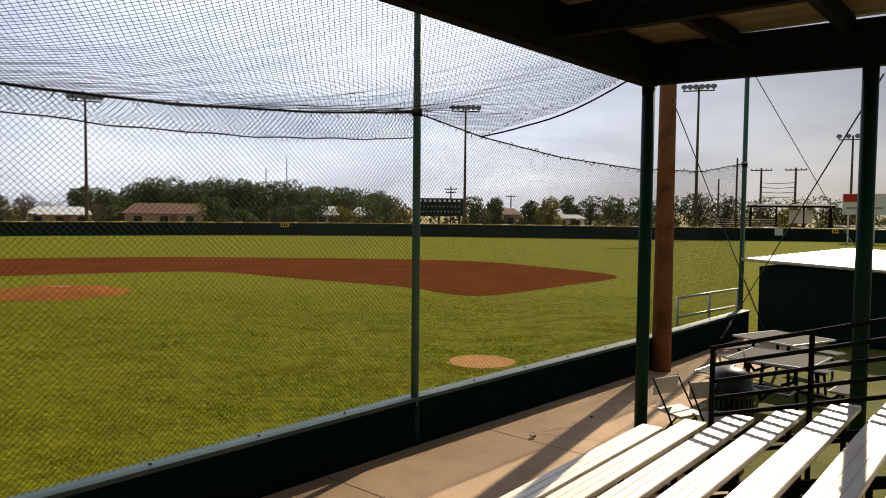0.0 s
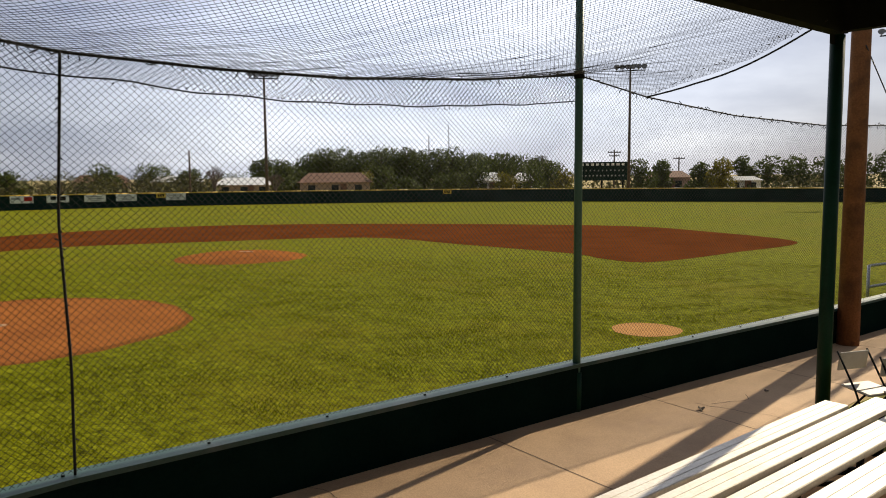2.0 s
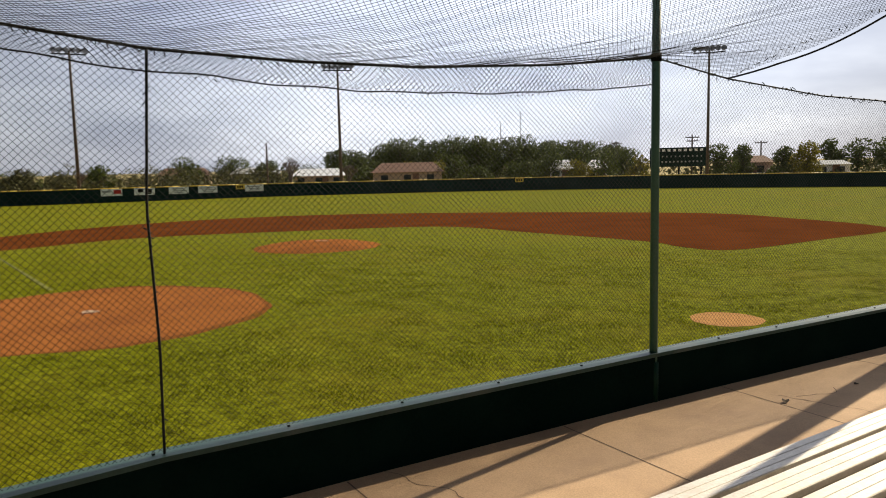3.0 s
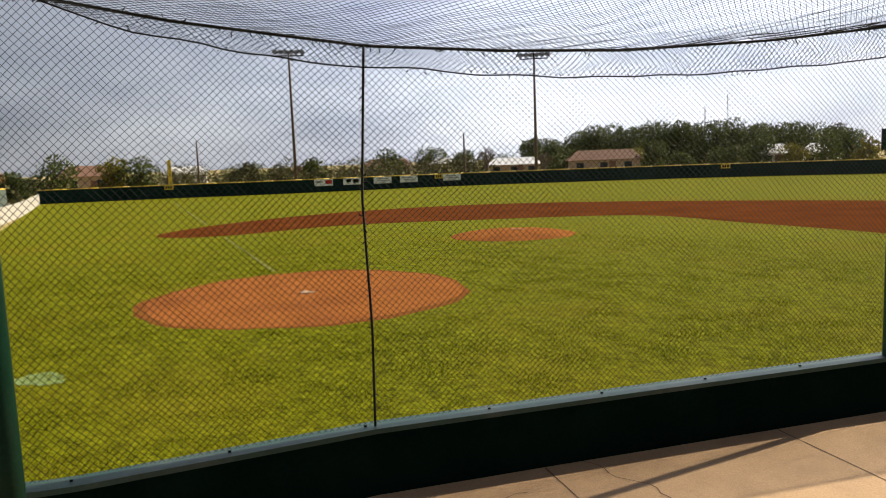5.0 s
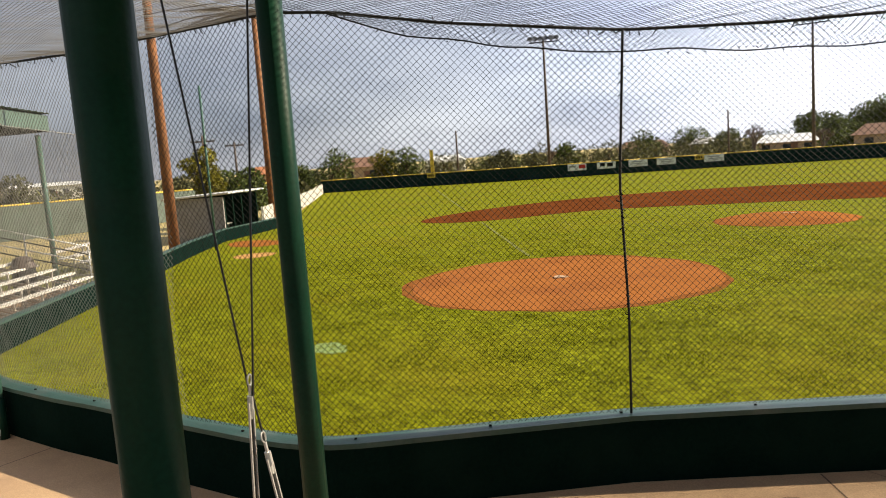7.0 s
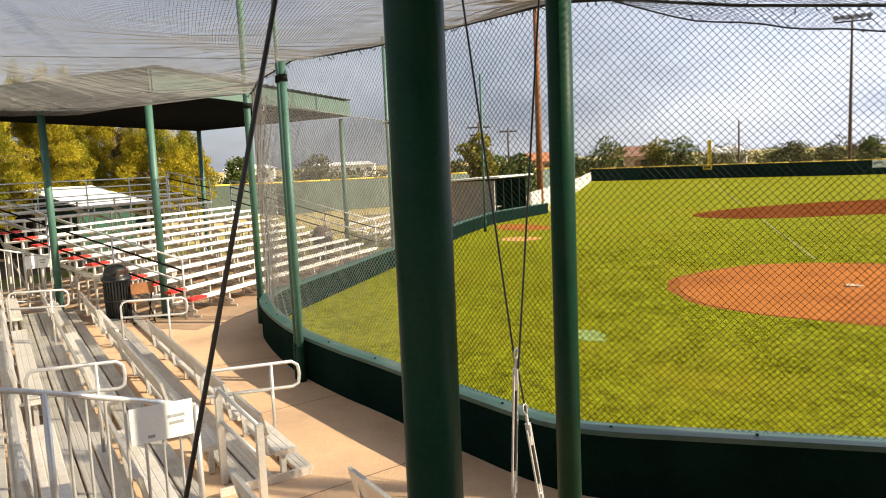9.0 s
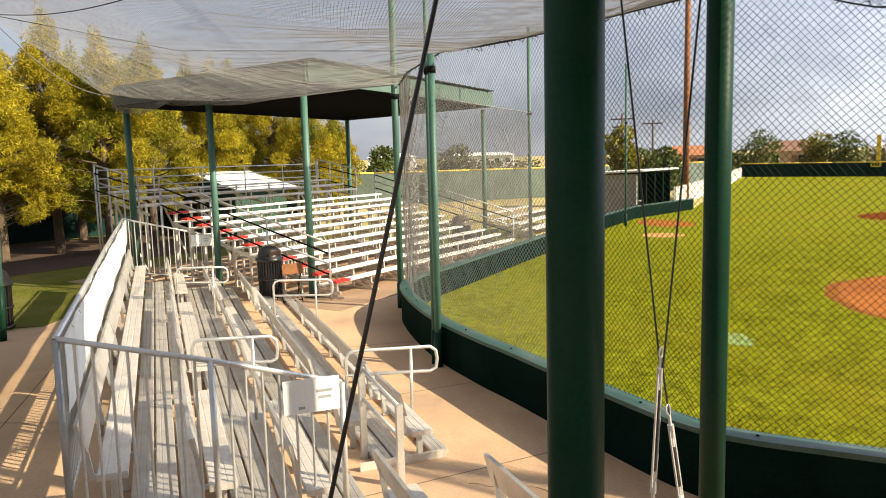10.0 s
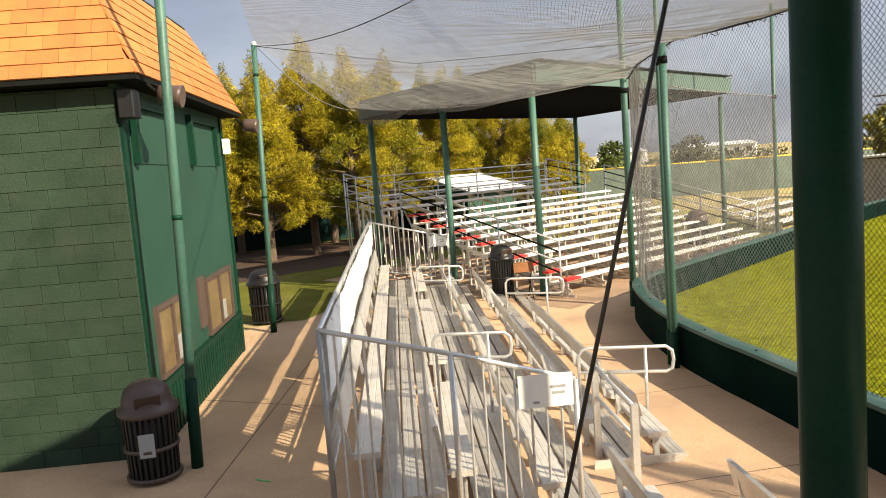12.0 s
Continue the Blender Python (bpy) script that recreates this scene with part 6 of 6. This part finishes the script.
# poles and masts
for az_, d, h, arms in ((-4.4, 130, 6.4, ((6.1, 1.8, 5),)), (5.5, 128, 5.8, ((5.5, 1.8, -5),)), (0.9, 112, 6.6, ((6.2, 1.9, 0), (5.7, 1.5, 0))), (-50.3, 110, 6.9, ()), (-30.6, 102, 6.5, ()), (-66.8, 90, 6.6, ((6.2, 2.2, 60),)), (-69.0, 80, 7.0, ((6.4, 2.4, 60), (5.6, 2.0, 60))), (13.5, 140, 5.5, ((5.2, 1.8, -14),)), (21.7, 96, 9.6, ()), (20.5, 104, 7.5, ())):
    wood_pole(*polar(az_, d), h, 0.14, "thin grey utility pole in the distance", M_GREYWOOD, arms)
for az_ in (23.3, 25.5):
    wood_pole(*polar(az_, 105), 8.9, 0.17, "grey utility pole of a tall frame", M_GREYWOOD, ((8.6, 2.6, -24), (3.6, 1.2, -24)))
hx = thing("frame_wires", "cables and beam between two utility poles", "cable")
a, b = Vector((*polar(23.3, 105), 0)), Vector((*polar(25.5, 105), 0))
for z in (7.0, 6.4, 5.8, 5.2):
    part("wire", Mesh().tube([a + Vector((0, 0, z)), (a + b) / 2 + Vector((0, 0, z - 0.12)), b + Vector((0, 0, z))], 0.04, 5), M_GREYWOOD, hx)
for az_, h in ((-11.5, 20.0), (-13.0, 16.6)):
    x, y = polar(az_, 250)
    mast = thing("radio_mast", "thin lattice radio mast in the distance", "mast", pose(x, y, 0))
    for j in range(3):
        c, s = math.cos(j * 2.094) * 0.3, math.sin(j * 2.094) * 0.3
        part("leg", Mesh().tube([(x + c, y + s, 0), (x + c * 0.4, y + s * 0.4, h)], 0.06, 5), M_LAMP, mast)
    br = Mesh()
    for k in range(24):
        z = h * k / 24
        br.tube([(x - 0.3, y, z), (x + 0.3, y, z + h / 24)], 0.04, 4)
    part("lacing", br, M_LAMP, mast)
# far stand with a dark roof on poles
gx, gy = polar(25.2, 100)
gs = thing("far_stand", "far dark roofed stand with steps of seats", "grandstand", pose(gx, gy, 0))
mg = pose(gx, gy, 0, 0, 0, -25)
part("roof", Mesh().box(mg @ pose(0, 0, 4.0, 3), 9.5, 4, 0.25), M_DARK, gs)
for sx_ in (-4.4, -1.5, 1.5, 4.4):
    for sy_ in (-1.7, 1.7):
        part("post", Mesh().tube([mg @ Vector((sx_, sy_, 0)), mg @ Vector((sx_, sy_, 4.0))], 0.09, 8), M_DARK, gs)
part("press_box", Mesh().box(mg @ pose(1.2, 0.6, 2.7), 2.6, 1.6, 1.6), M_WHITE, gs)
for k in range(6):
    part("seat_row", Mesh().box(mg @ pose(-5.0, -2.5 + 0.6 * k, 0.9 + 0.28 * k), 7.0, 0.3, 0.06), M_ALU, gs)
    part("seat_row", Mesh().box(mg @ pose(8.0, -2.5 + 0.6 * k, 0.9 + 0.16 * k), 6.5, 0.3, 0.06), M_ALU, gs)
for sx_ in (-8.3, -5, -1.7, 5, 8, 11):
    part("seat_frame", Mesh().bar(mg @ Vector((sx_, -2.6, 0.8)), mg @ Vector((sx_, 0.7, 1.9)), 0.1, 0.1), M_DARK, gs)
    part("seat_leg", Mesh().bar(mg @ Vector((sx_, 0.4, 0)), mg @ Vector((sx_, 0.4, 1.8)), 0.1, 0.1, (0, 1, 0)), M_DARK, gs)
    part("seat_leg", Mesh().bar(mg @ Vector((sx_, -2.3, 0)), mg @ Vector((sx_, -2.3, 0.9)), 0.1, 0.1, (0, 1, 0)), M_DARK, gs)
bx, by = polar(30.3, 90)
bb = thing("advert_board", "red and white advert board on white posts", "sign", pose(bx, by, 0))
mb_ = pose(bx, by, 0, 0, 0, -30)
part("board", Mesh().box(mb_ @ pose(0, 0, 4.1), 6.0, 0.15, 2.2), M_SIGNW, bb)
part("red_band", Mesh().box(mb_ @ pose(-1.6, -0.1, 4.75), 2.6, 0.06, 0.8), M_RED, bb)
for s in (-2.4, 0, 2.4):
    part("post", Mesh().box(mb_ @ pose(s, 0.15, 0), 0.15, 0.15, 4.2, base=True), M_WHITE, bb)
    part("print_bar", Mesh().box(mb_ @ pose(s * 0.8, -0.1, 3.7), 1.4, 0.05, 0.2), M_SIGNG, bb)

# ---- grass blades, the nearest stretch of the field ----
rng = np.random.default_rng(12)
nb = 800000
px_ = rng.uniform(-24, 7, nb)
py_ = rng.uniform(2.0, 26, nb)
poly = np.array(turf_line)


def inside(x, y, pg):
    c = np.zeros(len(x), bool)
    j = len(pg) - 1
    for i in range(len(pg)):
        xi, yi, xj, yj = *pg[i], *pg[j]
        c ^= ((yi > y) != (yj > y)) & (x < (xj - xi) * (y - yi) / (yj - yi + 1e-12) + xi)
        j = i
    return c


dist = np.hypot(px_ + 0.3, py_ - 0.2)
keep = inside(px_, py_, poly) & (rng.uniform(0, 1, nb) < np.clip(1.25 - dist / 26, 0.1, 1))
keep &= np.hypot(px_ + 11.9, py_ - 12.52) > 3.7
keep &= np.hypot(px_ - 0.57, py_ - 14.45) > 0.7
keep &= np.hypot(px_ + 25.0, py_ - 10.95) > 0.8
px_, py_ = px_[keep], py_[keep]
count = len(px_)
ang = rng.uniform(0, 6.28, count)
tuft = np.clip(0.5 + 0.5 * np.sin(px_ * 2.1 + np.sin(py_ * 1.7) * 2) * np.sin(py_ * 2.6 + np.sin(px_ * 1.3) * 2), 0.25, 1)
hh = rng.uniform(0.014, 0.05, count) * tuft
ww = rng.uniform(0.005, 0.012, count)
lean = rng.uniform(-0.05, 0.05, (count, 2))
cx, cy = np.cos(ang) * ww, np.sin(ang) * ww
verts = np.empty((count, 3, 3))
verts[:, 0] = np.stack([px_ - cx, py_ - cy, np.full(count, 0.008)], 1)
verts[:, 1] = np.stack([px_ + cx, py_ + cy, np.full(count, 0.008)], 1)
verts[:, 2] = np.stack([px_ + lean[:, 0], py_ + lean[:, 1], 0.012 + hh], 1)
gm = Mesh()
gm.v = verts.reshape(-1, 3).tolist()
gm.f = np.arange(count * 3).reshape(-1, 3).tolist()
tagged(part("grass", gm, M_BLADE), "short tufted green and yellow field grass", "grass", kind="stuff")

# leaves and litter on the walk
rng = random.Random(3)
for k, (x, y) in enumerate(((0.95, 9.62), (-3.9, 1.0), (1.9, 10.6), (-8.7, 0.6), (-7.6, 0.55), (3.6, 12.6), (-7.4, 0.2))):
    lf_ = thing("fallen_leaf", "curled dry brown leaf on the concrete", "leaf", pose(x, y, 0.012), "fallen leaves")
    me = Mesh()
    s = 0.07 if k == 0 else rng.uniform(0.03, 0.05)
    a = rng.uniform(0, 6.28)
    m = pose(x, y, 0.014, 0, 0, math.degrees(a))
    me.add([m @ Vector(p) for p in ((-s, 0, 0), (-s * 0.3, -s * 0.6, s * 0.45), (s * 0.5, -s * 0.5, s * 0.5), (s, 0, s * 0.1), (s * 0.4, s * 0.55, s * 0.55), (-s * 0.4, s * 0.6, s * 0.4), (0, 0, s * 0.12))],
           [(0, 1, 6), (1, 2, 6), (2, 3, 6), (3, 4, 6), (4, 5, 6), (5, 0, 6)])
    part("blade", me, M_BARK, lf_)


# ---- blocks of the building's end wall, laid in running bond ----
def block_wall():
    n = Vector((BL.y, -BL.x))
    n = n if n.dot(-BN) > 0 else -n
    wall = tagged(new("wall_blocks"), "green painted concrete block wall in running bond", "wall", kind="structure")
    full = Mesh().rbox(pose(0, 0, 0), 0.397, 0.07, 0.197, 0.004)
    half = Mesh().rbox(pose(0, 0, 0), 0.197, 0.07, 0.197, 0.004)
    datas = []
    for nm, me in (("block", full), ("block", half)):
        d = bpy.data.meshes.new(nm)
        d.from_pydata(me.v, [], me.f)
        d.materials.append(M_BLOCK)
        datas.append(d)
    yaw = math.degrees(math.atan2(BL.y, BL.x))
    rng = random.Random(9)
    for row in range(20):
        z = 0.1 + row * 0.2
        if row % 2:
            p = BN + BL * 0.1 + n * 0.005
            share("block", datas[1], wall, pose(p.x, p.y, z, 0, 0, yaw))
        for col in range(11):
            s = 0.2 + col * 0.4 + (0.2 if row % 2 else 0.0)
            if s > 4.5:
                continue
            p = BN + BL * s + n * (0.005 + rng.uniform(-0.002, 0.002))
            share("block", datas[0], wall, pose(p.x, p.y, z, 0, 0, yaw))


block_wall()


# ---- shingles on the two roof slopes that face the stands ----
def shingles():
    rng = random.Random(21)
    for i, limit in ((0, 7.0), (4, 3.8)):
        A, B = (Vector((*p, EAVE + 0.055)) for p in (eave[i], eave[(i + 1) % 5]))
        TA, TB = (Vector((*p, EAVE + 1.40)) for p in (top[i], top[(i + 1) % 5]))
        nrm = (B - A).cross(TA - A).normalized()
        nrm = nrm if nrm.z > 0 else -nrm
        rows = round(((TA + TB) / 2 - (A + B) / 2).length / 0.17)
        for r in range(rows):
            v0, v1 = r / rows, (r + 1) / rows - 0.003
            ends = [(A.lerp(TA, v), B.lerp(TB, v)) for v in (v0, v1)]
            half = [(b - a).length / 2 for a, b in ends]
            s = -6.0 + (0.16 if r % 2 else 0.0)
            while s < half[0]:
                lo, hi = s + 0.0025, min(s + 0.3175, half[0])
                keep = hi > -half[0] and (i == 0 or lo > half[0] - limit)
                lo = max(lo, -half[0])
                if keep and hi - lo > 0.05:
                    lift = rng.uniform(0.012, 0.018)
                    pts = []
                    for (a, b), h, up in ((ends[0], half[0], lift + 0.010), (ends[1], half[1], lift)):
                        c, d = (a + b) / 2, (b - a).normalized()
                        l2, h2 = max(lo, -h), min(hi, h)
                        pts.append([c + d * min(l2, h2) + nrm * up, c + d * max(l2, h2) + nrm * up])
                    q = [pts[0][0], pts[0][1], pts[1][1], pts[1][0]]
                    part("shingle", Mesh().add(q + [p - nrm * 0.02 for p in q], [(0, 1, 2, 3), (7, 6, 5, 4), (0, 4, 5, 1), (1, 5, 6, 2), (2, 6, 7, 3), (3, 7, 4, 0)]), M_SHINGLE, house)
                s += 0.32


shingles()
